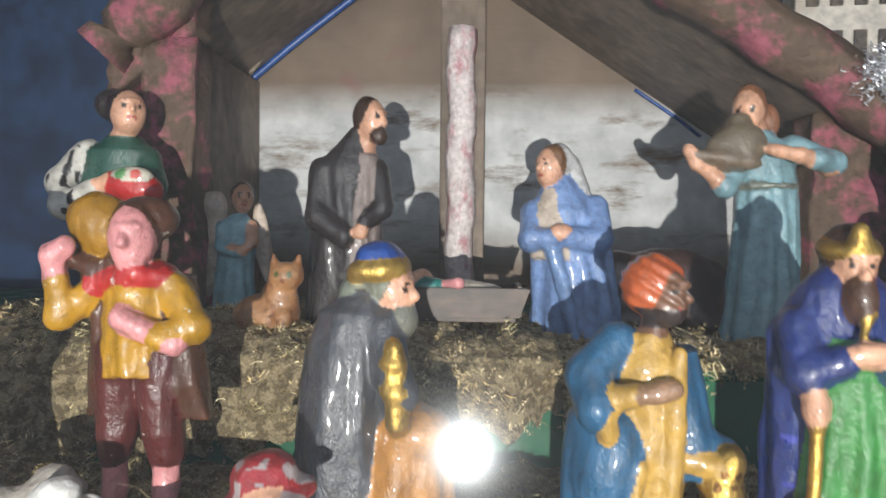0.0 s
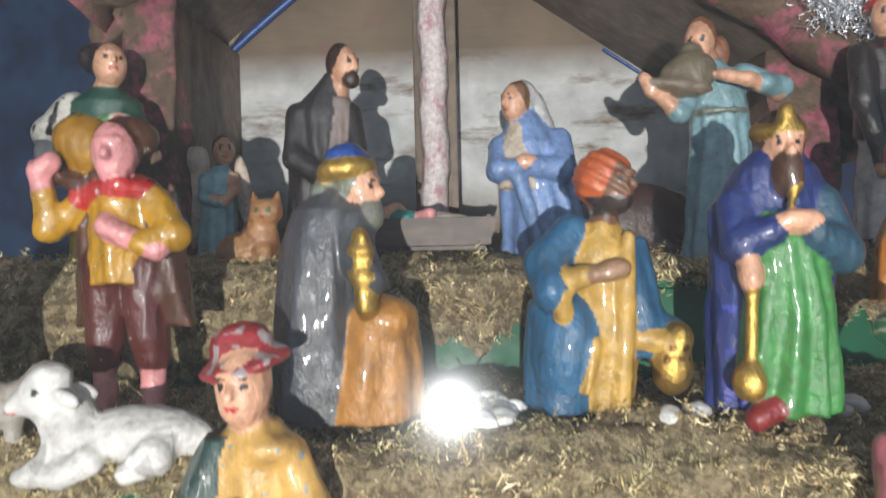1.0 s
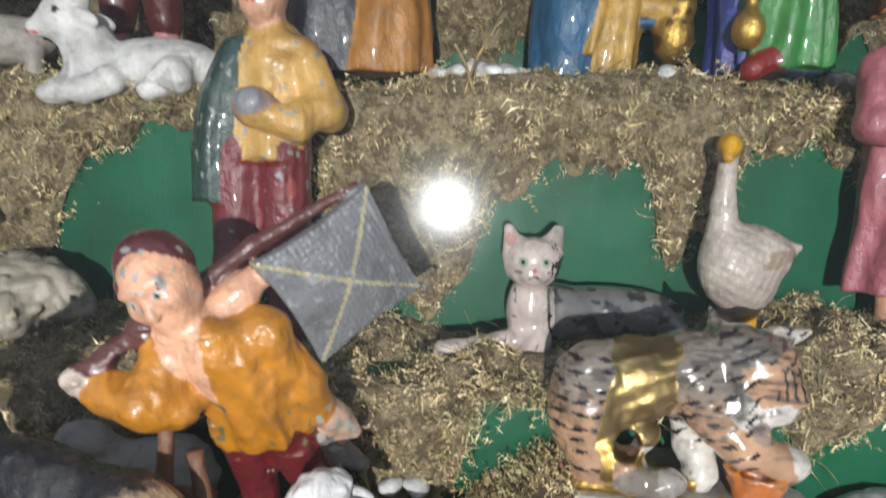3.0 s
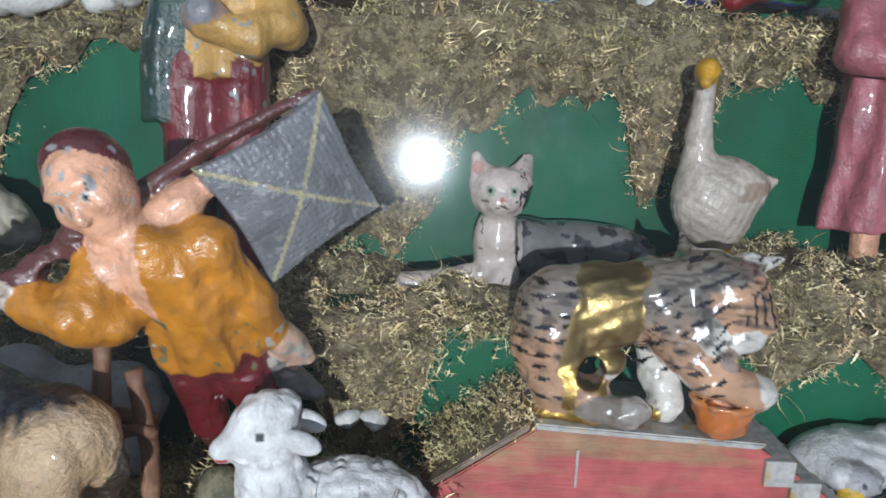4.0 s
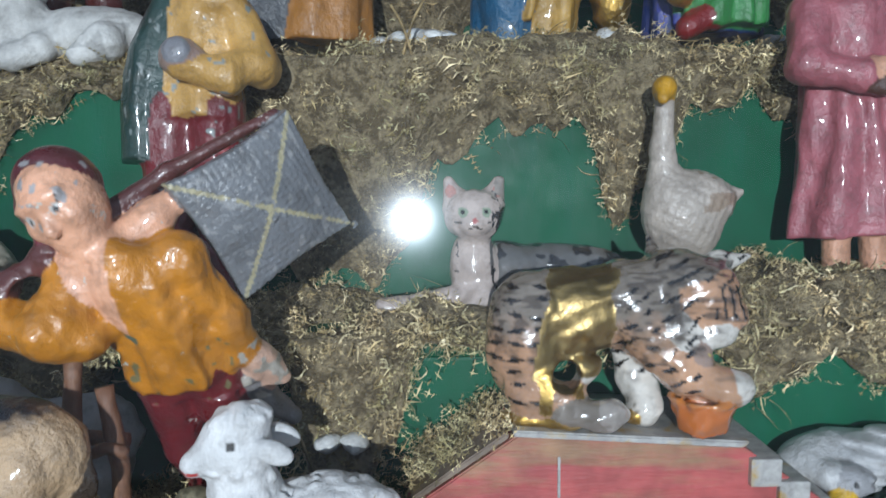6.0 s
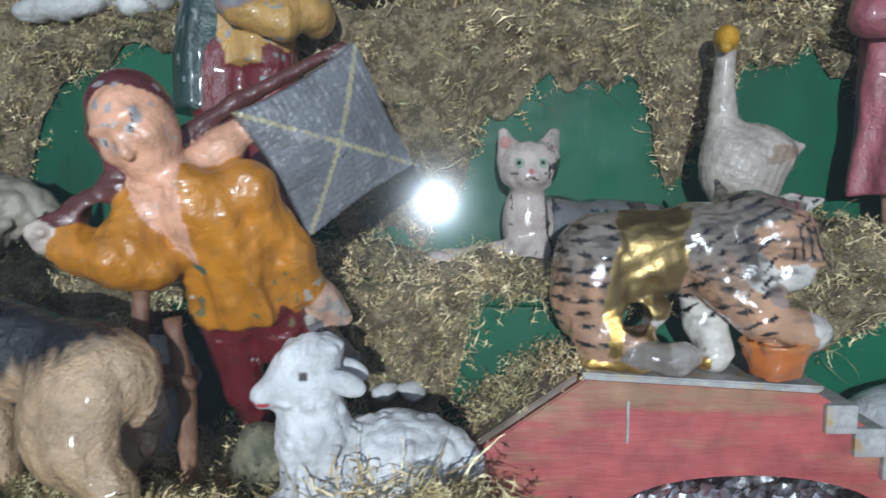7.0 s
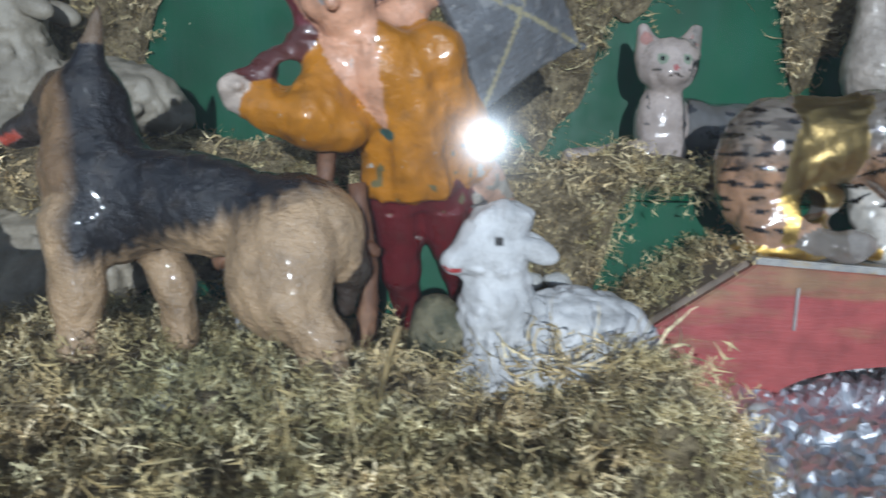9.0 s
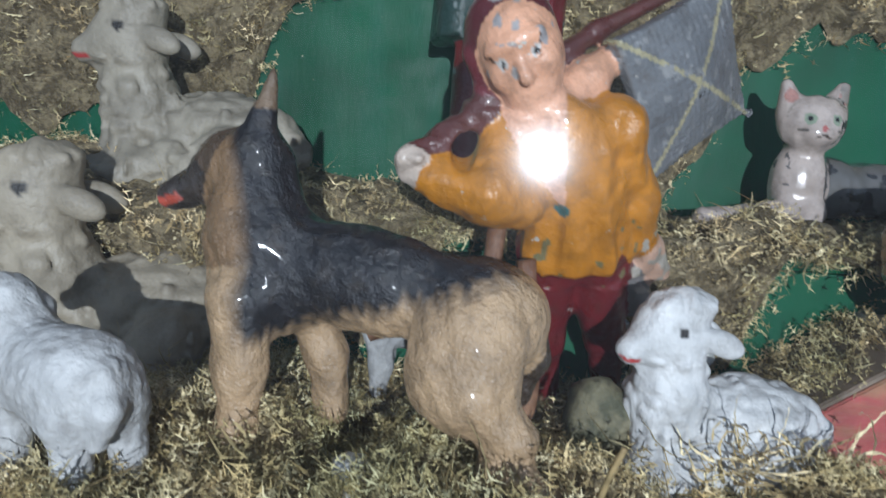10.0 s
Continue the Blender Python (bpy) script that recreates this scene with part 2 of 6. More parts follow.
# ---- modelling clay: moulded shapes from blended rounds ----
def lattice_noise(q, seed=0):
    """Smooth noise from -1 to 1 at the points q (n, 3)."""
    cell = np.floor(q).astype(np.int64)
    f = (q - cell).astype(np.float32)
    f = f * f * (3 - 2 * f)
    total = np.zeros(len(q), np.float32)
    for dx in (0, 1):
        for dy in (0, 1):
            for dz in (0, 1):
                h = (cell[:, 0] + dx) * 374761393 + (cell[:, 1] + dy) * 668265263 + (cell[:, 2] + dz) * 2147483647 + seed * 974634777
                h = (h ^ (h >> 13)) * 1274126177
                v = ((h ^ (h >> 16)) & 65535).astype(np.float32) / 32767.5 - 1
                w = (f[:, 0] if dx else 1 - f[:, 0]) * (f[:, 1] if dy else 1 - f[:, 1]) * (f[:, 2] if dz else 1 - f[:, 2])
                total += v * w
    return total


def turned(rot):
    return np.array(Euler([radians(a) for a in rot]).to_matrix(), dtype=np.float32)


class Clay:
    """A figure in millimetres, from its base: x to its side, y back, z up. Rounds melt into each other; each brings its paint."""

    def __init__(self, blend=3.0):
        self.rounds, self.blend, self.strokes, self.reliefs, self.cuts = [], blend, [], [], []

    def put(self, way, lo, hi, colour, gilt, blend):
        self.rounds.append((way, np.array(lo, float), np.array(hi, float), colour, gilt, self.blend if blend is None else blend))
        return self

    def ell(self, c, r, colour, rot=None, gilt=0.0, blend=None):
        c, r = np.array(c, np.float32), np.array(r if isinstance(r, (tuple, list)) else (r, r, r), np.float32)
        m = turned(rot) if rot else None

        def way(p):
            q = p - c
            if m is not None:
                q = q @ m
            k0 = np.sqrt(((q / r) ** 2).sum(1))
            k1 = np.sqrt(((q / (r * r)) ** 2).sum(1)) + 1e-6
            return np.where(k0 < 1e-3, -r.min(), k0 * (k0 - 1) / k1)

        reach = r.max() if rot else r
        return self.put(way, c - reach, c + reach, colour, gilt, blend)

    def cap(self, a, b, ra, rb, colour, gilt=0.0, blend=None):
        a, b = np.array(a, np.float32), np.array(b, np.float32)
        ba = b - a

        def way(p):
            q = p - a
            h = np.clip((q @ ba) / (ba @ ba), 0, 1)
            return np.sqrt(((q - h[:, None] * ba) ** 2).sum(1)) - (ra + (rb - ra) * h)

        big = max(ra, rb)
        return self.put(way, np.minimum(a, b) - big, np.maximum(a, b) + big, colour, gilt, blend)

    def limb(self, points, radii, colour, gilt=0.0, blend=None):
        for i in range(len(points) - 1):
            self.cap(points[i], points[i + 1], radii[i], radii[i + 1], colour, gilt, blend)
        return self

    def loft(self, rows, colour, folds=0, deep=0.0, gilt=0.0, blend=None, twist=0.0):
        """A robe or trunk: rows of height, centre x, y and radii x, y, with folds running down it."""
        t = np.array(rows, np.float32)

        def way(p):
            z = p[:, 2]
            cx, cy, rx, ry = (np.interp(z, t[:, 0], t[:, i]) for i in (1, 2, 3, 4))
            x, y = (p[:, 0] - cx) / rx, (p[:, 1] - cy) / ry
            k = np.sqrt(x * x + y * y) + 1e-6
            d = (k - 1) * np.minimum(rx, ry)
            if folds:
                a = np.arctan2(y, x)
                fade = np.clip((t[-1, 0] - z) / (t[-1, 0] - t[0, 0]) * 1.3, 0.1, 1)
                d = d + deep * fade * np.sin(folds * a + twist * z + 1.5 * np.sin(2 * a + z * 0.03))
            return np.maximum(d, np.maximum(t[0, 0] - z, z - t[-1, 0]))

        wide = deep + 1
        lo = ((t[:, 1] - t[:, 3]).min() - wide, (t[:, 2] - t[:, 4]).min() - wide, t[0, 0])
        hi = ((t[:, 1] + t[:, 3]).max() + wide, (t[:, 2] + t[:, 4]).max() + wide, t[-1, 0])
        return self.put(way, lo, hi, colour, gilt, blend)

    def block(self, c, half, colour, rot=None, soft=1.0, gilt=0.0, blend=None):
        c, h = np.array(c, np.float32), np.array(half, np.float32)
        m = turned(rot) if rot else None

        def way(p):
            q = p - c
            if m is not None:
                q = q @ m
            q = np.abs(q) - (h - soft)
            return np.sqrt((np.maximum(q, 0) ** 2).sum(1)) + np.minimum(q.max(1), 0) - soft

        reach = np.linalg.norm(h) if rot else h
        return self.put(way, c - reach, c + reach, colour, gilt, blend)

    def ring(self, c, big, small, colour, rot=None, gilt=0.0, blend=None):
        c = np.array(c, np.float32)
        m = turned(rot) if rot else None

        def way(p):
            q = p - c
            if m is not None:
                q = q @ m
            return np.sqrt((np.sqrt(q[:, 0] ** 2 + q[:, 1] ** 2) - big) ** 2 + q[:, 2] ** 2) - small

        return self.put(way, c - big - small, c + big + small, colour, gilt, blend)

    def hole(self, a, b, r):
        a, b = np.array(a, np.float32), np.array(b, np.float32)
        ba = b - a

        def way(p):
            q = p - a
            h = np.clip((q @ ba) / (ba @ ba), 0, 1)
            return np.sqrt(((q - h[:, None] * ba) ** 2).sum(1)) - r

        self.cuts.append(way)
        return self

    def spot(self, c, ahead, r, colour):
        """A touch of the brush right through the skin along a direction."""
        c, ahead = np.array(c, float), np.array(ahead, float)
        return self.line(c - 4 * r * ahead, c + 4 * r * ahead, r, colour)

    def dot(self, c, r, colour, gilt=0.0):
        """A touch of the brush at a place."""
        c = np.array(c, np.float32)
        self.strokes.append((lambda p: np.sqrt(((p - c) ** 2).sum(1)) < r, colour, gilt))
        return self

    def line(self, a, b, r, colour, gilt=0.0):
        a, b = np.array(a, np.float32), np.array(b, np.float32)
        ba = b - a

        def mask(p):
            h = np.clip(((p - a) @ ba) / (ba @ ba), 0, 1)
            return np.sqrt((((p - a) - h[:, None] * ba) ** 2).sum(1)) < r

        self.strokes.append((mask, colour, gilt))
        return self

    def brush(self, mask, colour, gilt=0.0):
        self.strokes.append((mask, colour, gilt))
        return self

    def relief(self, way):
        """way(points) gives millimetres by which the skin is raised."""
        self.reliefs.append(way)
        return self

    def field(self, p):
        total = None
        for way, lo, hi, _, _, k in self.rounds:
            d = way(p).astype(np.float32)
            if total is None:
                total = d
                continue
            h = np.clip(0.5 + 0.5 * (total - d) / k, 0, 1)
            total = total + (d - total) * h - k * h * (1 - h)
        for way in self.reliefs:
            total = total - way(p)
        for way in self.cuts:
            total = np.maximum(total, -way(p))
        return total

    def bake(self, name, material, m, label, category, voxel=1.3, group="", size=1.0):
        lo = np.min([r[1] for r in self.rounds], axis=0) - 4
        hi = np.max([r[2] for r in self.rounds], axis=0) + 4
        n = np.ceil((hi - lo) / voxel).astype(int) + 1
        axes = [lo[i] + voxel * np.arange(n[i]) for i in range(3)]
        grid = np.stack(np.meshgrid(*axes, indexing="ij"), -1).reshape(-1, 3).astype(np.float32)
        f = self.field(grid).reshape(n)
        inside = f < 0
        corners = [(a, b, c) for a in (0, 1) for b in (0, 1) for c in (0, 1)]

        def at(arr, o):
            return arr[o[0]:n[0] - 1 + o[0], o[1]:n[1] - 1 + o[1], o[2]:n[2] - 1 + o[2]]

        count = sum(at(inside, o).astype(np.int8) for o in corners)
        cells = np.argwhere((count > 0) & (count < 8))
        index = -np.ones(np.array(n) - 1, np.int64)
        index[tuple(cells.T)] = np.arange(len(cells))
        total, hits = np.zeros((len(cells), 3)), np.zeros(len(cells))
        for a in corners:
            for axis in range(3):
                if a[axis]:
                    continue
                b = tuple(a[i] + (i == axis) for i in range(3))
                fa, fb = f[tuple((cells + a).T)], f[tuple((cells + b).T)]
                cross = (fa < 0) != (fb < 0)
                s = np.where(cross, fa / np.where(cross, fa - fb, 1), 0)
                place = np.array(a, float)[None] + s[:, None] * np.eye(3)[axis]
                total += place * cross[:, None]
                hits += cross
        points = (lo + voxel * (cells + total / hits[:, None])).astype(np.float32)
        quads = []
        for axis in range(3):
            u, v = (axis + 1) % 3, (axis + 2) % 3
            a = inside[tuple(slice(0, -1) if i == axis else slice(None) for i in range(3))]
            b = inside[tuple(slice(1, None) if i == axis else slice(None) for i in range(3))]
            e = np.argwhere(a != b)
            e = e[(e[:, u] > 0) & (e[:, v] > 0) & (e[:, u] < n[u] - 1) & (e[:, v] < n[v] - 1)]
            flip = b[tuple(e.T)]
            eu, ev = np.eye(3, dtype=int)[u], np.eye(3, dtype=int)[v]
            q = np.stack([index[tuple((e - eu - ev).T)], index[tuple((e - ev).T)], index[tuple(e.T)], index[tuple((e - eu).T)]], 1)
            q[flip] = q[flip][:, ::-1]
            quads.append(q)
        quads = np.concatenate(quads)
        near = np.stack([r[0](points) for r in self.rounds], 1).argmin(1)
        paint = np.array([r[3] for r in self.rounds], np.float32)[near]
        gilt = np.array([r[4] for r in self.rounds], np.float32)[near]
        for mask, colour, metal in self.strokes:
            cover = np.asarray(mask(points), np.float32)
            paint += cover[:, None] * (np.array(colour, np.float32) - paint)
            gilt += cover * (metal - gilt)
        ob = raw(name, points * 0.001, quads, material, smooth=True)
        layer = ob.data.attributes.new("paint", "FLOAT_COLOR", "POINT")
        layer.data.foreach_set("color", np.concatenate([paint, np.ones((len(paint), 1))], 1).astype(np.float32).ravel())
        layer = ob.data.attributes.new("gilt", "FLOAT", "POINT")
        layer.data.foreach_set("value", gilt.astype(np.float32))
        ob.matrix_basis = m @ Matrix.Diagonal((size, size, size, 1))
        return tagged(ob, label, category, group)


def wool(size, deep, seed=1):
    """Curly fleece: rounded knots."""
    return lambda p: deep * (np.abs(lattice_noise(p / size, seed)) * 2.2 - 0.6)


def hairs(direction, size, deep, seed=2):
    """Fine furrows along a direction."""
    d = np.array(direction, np.float32)
    d /= np.linalg.norm(d)

    def way(p):
        q = p - 0.86 * (p @ d)[:, None] * d
        return deep * lattice_noise(q / size, seed)

    return way


def creases(size, deep, seed=3, stretch=(1, 1, 0.35)):
    """Cloth: long soft furrows and short sharper ones."""
    s = np.array(stretch, np.float32)
    return lambda p: deep * (1.2 * lattice_noise(p * s / size, seed) + 0.9 * (0.5 - np.abs(lattice_noise(p * s / (0.55 * size), seed + 50))) + 0.15 * lattice_noise(p / 3.2, seed + 90))


# ---- the case and the terraces ----
def board(name, lo, hi, material, bevel=0.0015, label=""):
    return tagged(part(name, boxes(bmesh.new(), lo, hi, bevel), material), label, kind="structure")


board("floor", (-0.8, 0.028, -0.02), (0.8, 0.275, 0.030), dark_wood, 0.001, "dark wooden floor of the display case")
board("wall_back", (-0.82, 0.960, -0.02), (0.82, 0.980, 1.10), navy, 0.001, "dark navy blue painted back wall")
board("wall_left", (-0.82, 0.028, -0.02), (-0.80, 0.958, 1.10), navy, 0.001, "dark navy blue side wall of the case")
board("wall_right", (0.80, 0.028, -0.02), (0.82, 0.958, 1.10), navy, 0.001, "dark navy blue side wall of the case")
board("ceiling", (-0.82, 0.028, 1.102), (0.82, 0.98, 1.12), dark_wood, 0.001, "dark wooden top of the display case")
board("step_riser", (-0.8, 0.276, 0.030), (0.8, 0.284, 0.100), green_board, 0.0015, "scuffed green painted front board of a step")
board("step_tread", (-0.8, 0.274, 0.1005), (0.8, 0.352, 0.108), green_board, 0.0015, "green painted tread under dry moss")
board("step_riser", (-0.8, 0.353, 0.100), (0.8, 0.361, 0.226), green_board, 0.0015, "scuffed green painted front board of a step")
board("step_tread", (-0.8, 0.351, 0.2265), (0.8, 0.500, 0.234), green_board, 0.0015, "green painted tread under dry moss")
board("step_riser", (-0.8, 0.501, 0.226), (0.8, 0.509, 0.309), green_board, 0.0015, "green painted front board below the stable")
board("step_tread", (-0.8, 0.499, 0.3095), (0.8, 0.959, 0.317), green_board, 0.0015, "green painted stage floor of the stable")

pane = tagged(part("window_1", boxes(bmesh.new(), (-0.798, -0.0015, -0.42), (0.798, 0.0015, 0.69)), pane_glass), "dusty clear glass front of the display case, hazed for glare", kind="structure")
pane.matrix_basis = pose(0, 0.074, 0.41, -5.4, 0, 0)
pane.visible_shadow = False

board("ground", (-4.0, -4.0, -0.90), (4.0, 4.0, -0.86), beam_wood, 0.0, "plain dusty brown floor of the room")
board("base_cabinet", (-0.82, 0.026, -0.858), (0.82, 0.98, -0.022), dark_wood, 0.004, "dark wooden base cabinet under the display case")

# ---- the stable ----
stable = tagged(empty("stable", pose(0, 0, 0)), "brown stable with flaking white post and pink dabbed pillars", "stable")
GABLE = [(-0.262, 0.318), (0.46, 0.318), (0.46, 0.425), (-0.042, 0.765), (-0.262, 0.594)]
part("back_wall", prism(bmesh.new(), GABLE, 0.890, 0.905), stable_wall, stable, "brown wall with white brushed patches")


def pillar(x0, x1, y0, y1, z1, seed):
    bm = boxes(bmesh.new(), (x0, y0, 0.318), (x1, y1, z1))
    bmesh.ops.subdivide_edges(bm, edges=list(bm.edges), cuts=9, use_grid_fill=True)
    for v in bm.verts:
        q = v.co * 38 + Vector((seed, 0, 0))
        v.co += 0.006 * Vector((noise.noise(q), noise.noise(q + Vector((7, 0, 0))), 0.3 * noise.noise(q + Vector((0, 9, 0)))))
    return bm


part("pillar", pillar(-0.272, -0.222, 0.632, 0.675, 0.575, 1), pink_stone, stable, "rough pillar dabbed pink and brown", True)
capital = pillar(-0.302, -0.222, 0.634, 0.673, 0.600, 3)
for v in capital.verts:
    v.co.z = 0.552 + (v.co.z - 0.318) * 0.17 + 0.75 * (v.co.x + 0.262)
part("capital", capital, pink_stone, stable, "rough pillar head dabbed pink under the roof", True)
part("pillar", pillar(0.322, 0.385, 0.650, 0.690, 0.512, 5), pink_stone, stable, "rough pillar dabbed pink and brown", True)
part("side_wall", boxes(bmesh.new(), (-0.262, 0.676, 0.318), (-0.248, 0.889, 0.590), 0.002), beam_wood, stable)
part("side_wall", boxes(bmesh.new(), (0.395, 0.692, 0.318), (0.409, 0.889, 0.455), 0.002), beam_wood, stable)


def roof_slab(low, high, y0, y1, thick):
    (x0, z0), (x1, z1) = low, high
    return prism(bmesh.new(), [(x0, z0), (x1, z1), (x1, z1 + thick), (x0, z0 + thick)], y0, y1, 0.002)


part("roof", roof_slab((-0.300, 0.5646), (-0.043, 0.765), 0.640, 0.930, 0.014), beam_wood, stable)
part("roof", roof_slab((-0.041, 0.765), (0.470, 0.418), 0.640, 0.930, 0.014), beam_wood, stable)


def fascia(low, high, seed):
    """A lumpy plaster rim along the front of the roof."""
    pts = [Vector((low[0], 0.628, low[1])).lerp(Vector((high[0], 0.628, high[1])), i / 24) for i in range(25)]
    pts = [p + 0.006 * Vector((0, noise.noise(p * 30), noise.noise(p * 25 + Vector((seed, 0, 0))))) for p in pts]
    return tube(bmesh.new(), pts, [0.024 + 0.004 * noise.noise(p * 40) for p in pts], 12, 0.35)


part("roof_edge", fascia((-0.302, 0.562), (-0.062, 0.768), 2), pink_stone, stable, "lumpy roof rim dabbed pink", True)
part("roof_edge", fascia((-0.020, 0.772), (0.455, 0.450), 9), pink_stone, stable, "lumpy roof rim dabbed pink", True)
post = bmesh.new()
tube(post, [(0.012 + 0.0015 * math.sin(i), 0.724, 0.318 + 0.0145 * i) for i in range(21)], [0.0145 + 0.0008 * math.sin(3 * i) for i in range(21)], 8, 0.08)
part("post", post, post_paint, stable, "post with flaking white and pink paint", True)
part("king_post", boxes(bmesh.new(), (-0.010, 0.738, 0.318), (0.036, 0.752, 0.715), 0.002), beam_wood, stable)

cable = tagged(part("cable", tube(bmesh.new(), curve([(-0.268, 0.884, 0.583), (-0.20, 0.882, 0.638), (-0.13, 0.880, 0.69), (-0.07, 0.880, 0.735)]), 0.0045), blue_cable, None, "", True), "blue wire fixed under the stable roof", "cable")
tagged(part("cable", tube(bmesh.new(), curve([(0.30, 0.884, 0.523), (0.27, 0.884, 0.546), (0.22, 0.884, 0.58)]), 0.0022), blue_cable, None, "", True), "blue wire end on the stable wall", "cable")
tagged(part("cord", tube(bmesh.new(), curve([(-0.262, 0.875, 0.592), (-0.235, 0.868, 0.622), (-0.212, 0.862, 0.66), (-0.208, 0.86, 0.72), (-0.20, 0.86, 0.78)]), 0.004), grey_cable, None, "", True), "dusty grey cord hanging under the roof", "cord")


def toy_house():
    """A small white house with dark openings, on the roof."""
    house = tagged(empty("toy_house", pose(0.372, 0.715, 0.524, 0, 0, -6)), "small grubby white toy house on the stable roof", "toy house")
    bm = boxes(bmesh.new(), (-0.045, -0.02, 0), (0.045, 0.02, 0.14), 0.002)
    part("wall", bm, house_white, house)
    for i in range(4):
        x = -0.036 + 0.021 * i
        for z in (0.05, 0.095):
            part("window", boxes(bmesh.new(), (x, -0.0235, z), (x + 0.011, -0.0195, z + 0.022), 0.0008), house_dark, house)
    part("roof", prism(bmesh.new(), [(-0.052, 0.1405), (0.052, 0.1405), (0.0, 0.185)], -0.026, 0.026, 0.001), beam_wood, house)
    part("side_block", boxes(bmesh.new(), (0.0455, -0.016, 0), (0.066, 0.018, 0.095), 0.002), pink_stone, house)


toy_house()


def tinsel(at, spread, count, seed):
    """A tangle of narrow foil strips."""
    rng = np.random.default_rng(seed)
    points, faces = [], []
    for _ in range(count):
        p = np.array(at) + rng.normal(0, 1, 3) * spread
        d = rng.normal(0, 1, 3)
        side = rng.normal(0, 1, 3)
        for k in range(5):
            d = d + rng.normal(0, 0.8, 3)
            d /= np.linalg.norm(d)
            side = np.cross(d, side + rng.normal(0, 0.6, 3))
            side /= np.linalg.norm(side) + 1e-6
            points += [p - side * 0.0007, p + side * 0.0007]
            if k:
                n = len(points)
                faces.append((n - 4, n - 3, n - 1, n - 2))
            p = p + d * 0.0032
    return raw("tinsel", points, faces, foil)


tagged(tinsel((0.362, 0.600, 0.535), (0.014, 0.008, 0.009), 900, 4), "silver tinsel tangle draped on the stable roof", "tinsel", kind="stuff")
tagged(tinsel((0.384, 0.595, 0.515), (0.005, 0.006, 0.011), 240, 5), "end of a silver tinsel strand by the roof", "tinsel", kind="stuff")


# ---- red bridge over the foil brook ----
def bridge():
    b = tagged(empty("toy_bridge", pose(0, 0, 0)), "worn red painted wooden toy bridge with white edge", "toy bridge")
    arch = [(0.1975, 0.031), *[(0.144 + 0.050 * math.cos(a), 0.031 + 0.0165 * math.sin(a)) for a in [math.pi * i / 14 for i in range(15)]], (0.0905, 0.031)]
    outline = [(0.222, 0.031), (0.213, 0.046), (0.166, 0.0785), (0.0845, 0.0835), (0.048, 0.058), (0.038, 0.031)] + arch[::-1]
    for y in (0.229, 0.284 - 0.018):
        part("side_panel", prism(bmesh.new(), outline, y, y + 0.007, 0.0006), bridge_red, b, "worn red side board")
    deck = [(0.0825, 0.0838), (0.166, 0.0788), (0.168, 0.0812), (0.083, 0.0862)]
    part("deck", prism(bmesh.new(), deck, 0.2265, 0.2745, 0.0006), bridge_white, b, "flaking white deck edge")
    ramp = [(0.046, 0.0585), (0.0815, 0.0832), (0.0805, 0.0852), (0.045, 0.0605)]
    part("ramp", prism(bmesh.new(), ramp, 0.2275, 0.2735, 0.0005), beam_wood, b)
    for i in range(3):
        x, z = 0.1685 + 0.0105 * i, 0.0745 - 0.0085 * i
        part("step", boxes(bmesh.new(), (x, 0.2265, z - 0.0105), (x + 0.0112, 0.2275 + 0.046, z), 0.0008), bridge_white, b, "small whitish wooden step")
    part("gold_mark", boxes(bmesh.new(), (0.0990, 0.2281, 0.060), (0.1000, 0.2288, 0.0755), 0.0002), bridge_white, b)


bridge()


# ---- foil brook ----
def foil_sheet():
    rng = np.random.default_rng(8)
    xs, ys = np.arange(-0.02, 0.40, 0.0022), np.arange(0.078, 0.2745, 0.0022)
    gx, gy = np.meshgrid(xs, ys, indexing="ij")
    gx = gx + rng.uniform(-0.0008, 0.0008, gx.shape)
    gy = gy + rng.uniform(-0.0008, 0.0008, gy.shape)
    flat = np.stack([gx, gy, gx * 0], -1).reshape(-1, 3)
    gz = 0.0375 + 0.0040 * lattice_noise(flat * 60, 3) + 0.0022 * lattice_noise(flat * 200, 4) + rng.uniform(-0.0016, 0.0016, len(flat))
    pts = np.stack([gx.ravel(), gy.ravel(), gz], 1)
    n, k = gx.shape
    i, j = np.meshgrid(np.arange(n - 1), np.arange(k - 1), indexing="ij")
    a = (i * k + j).ravel()
    tri = np.concatenate([np.stack([a, a + k, a + k + 1], 1), np.stack([a, a + k + 1, a + 1], 1)])
    return tagged(raw("foil_brook", pts, tri, foil), "crumpled silver foil laid as a brook", kind="structure")


foil_sheet()


# ---- moss ----
def spline(table):
    xs, vs = zip(*table)
    return lambda x: np.interp(x, xs, vs)


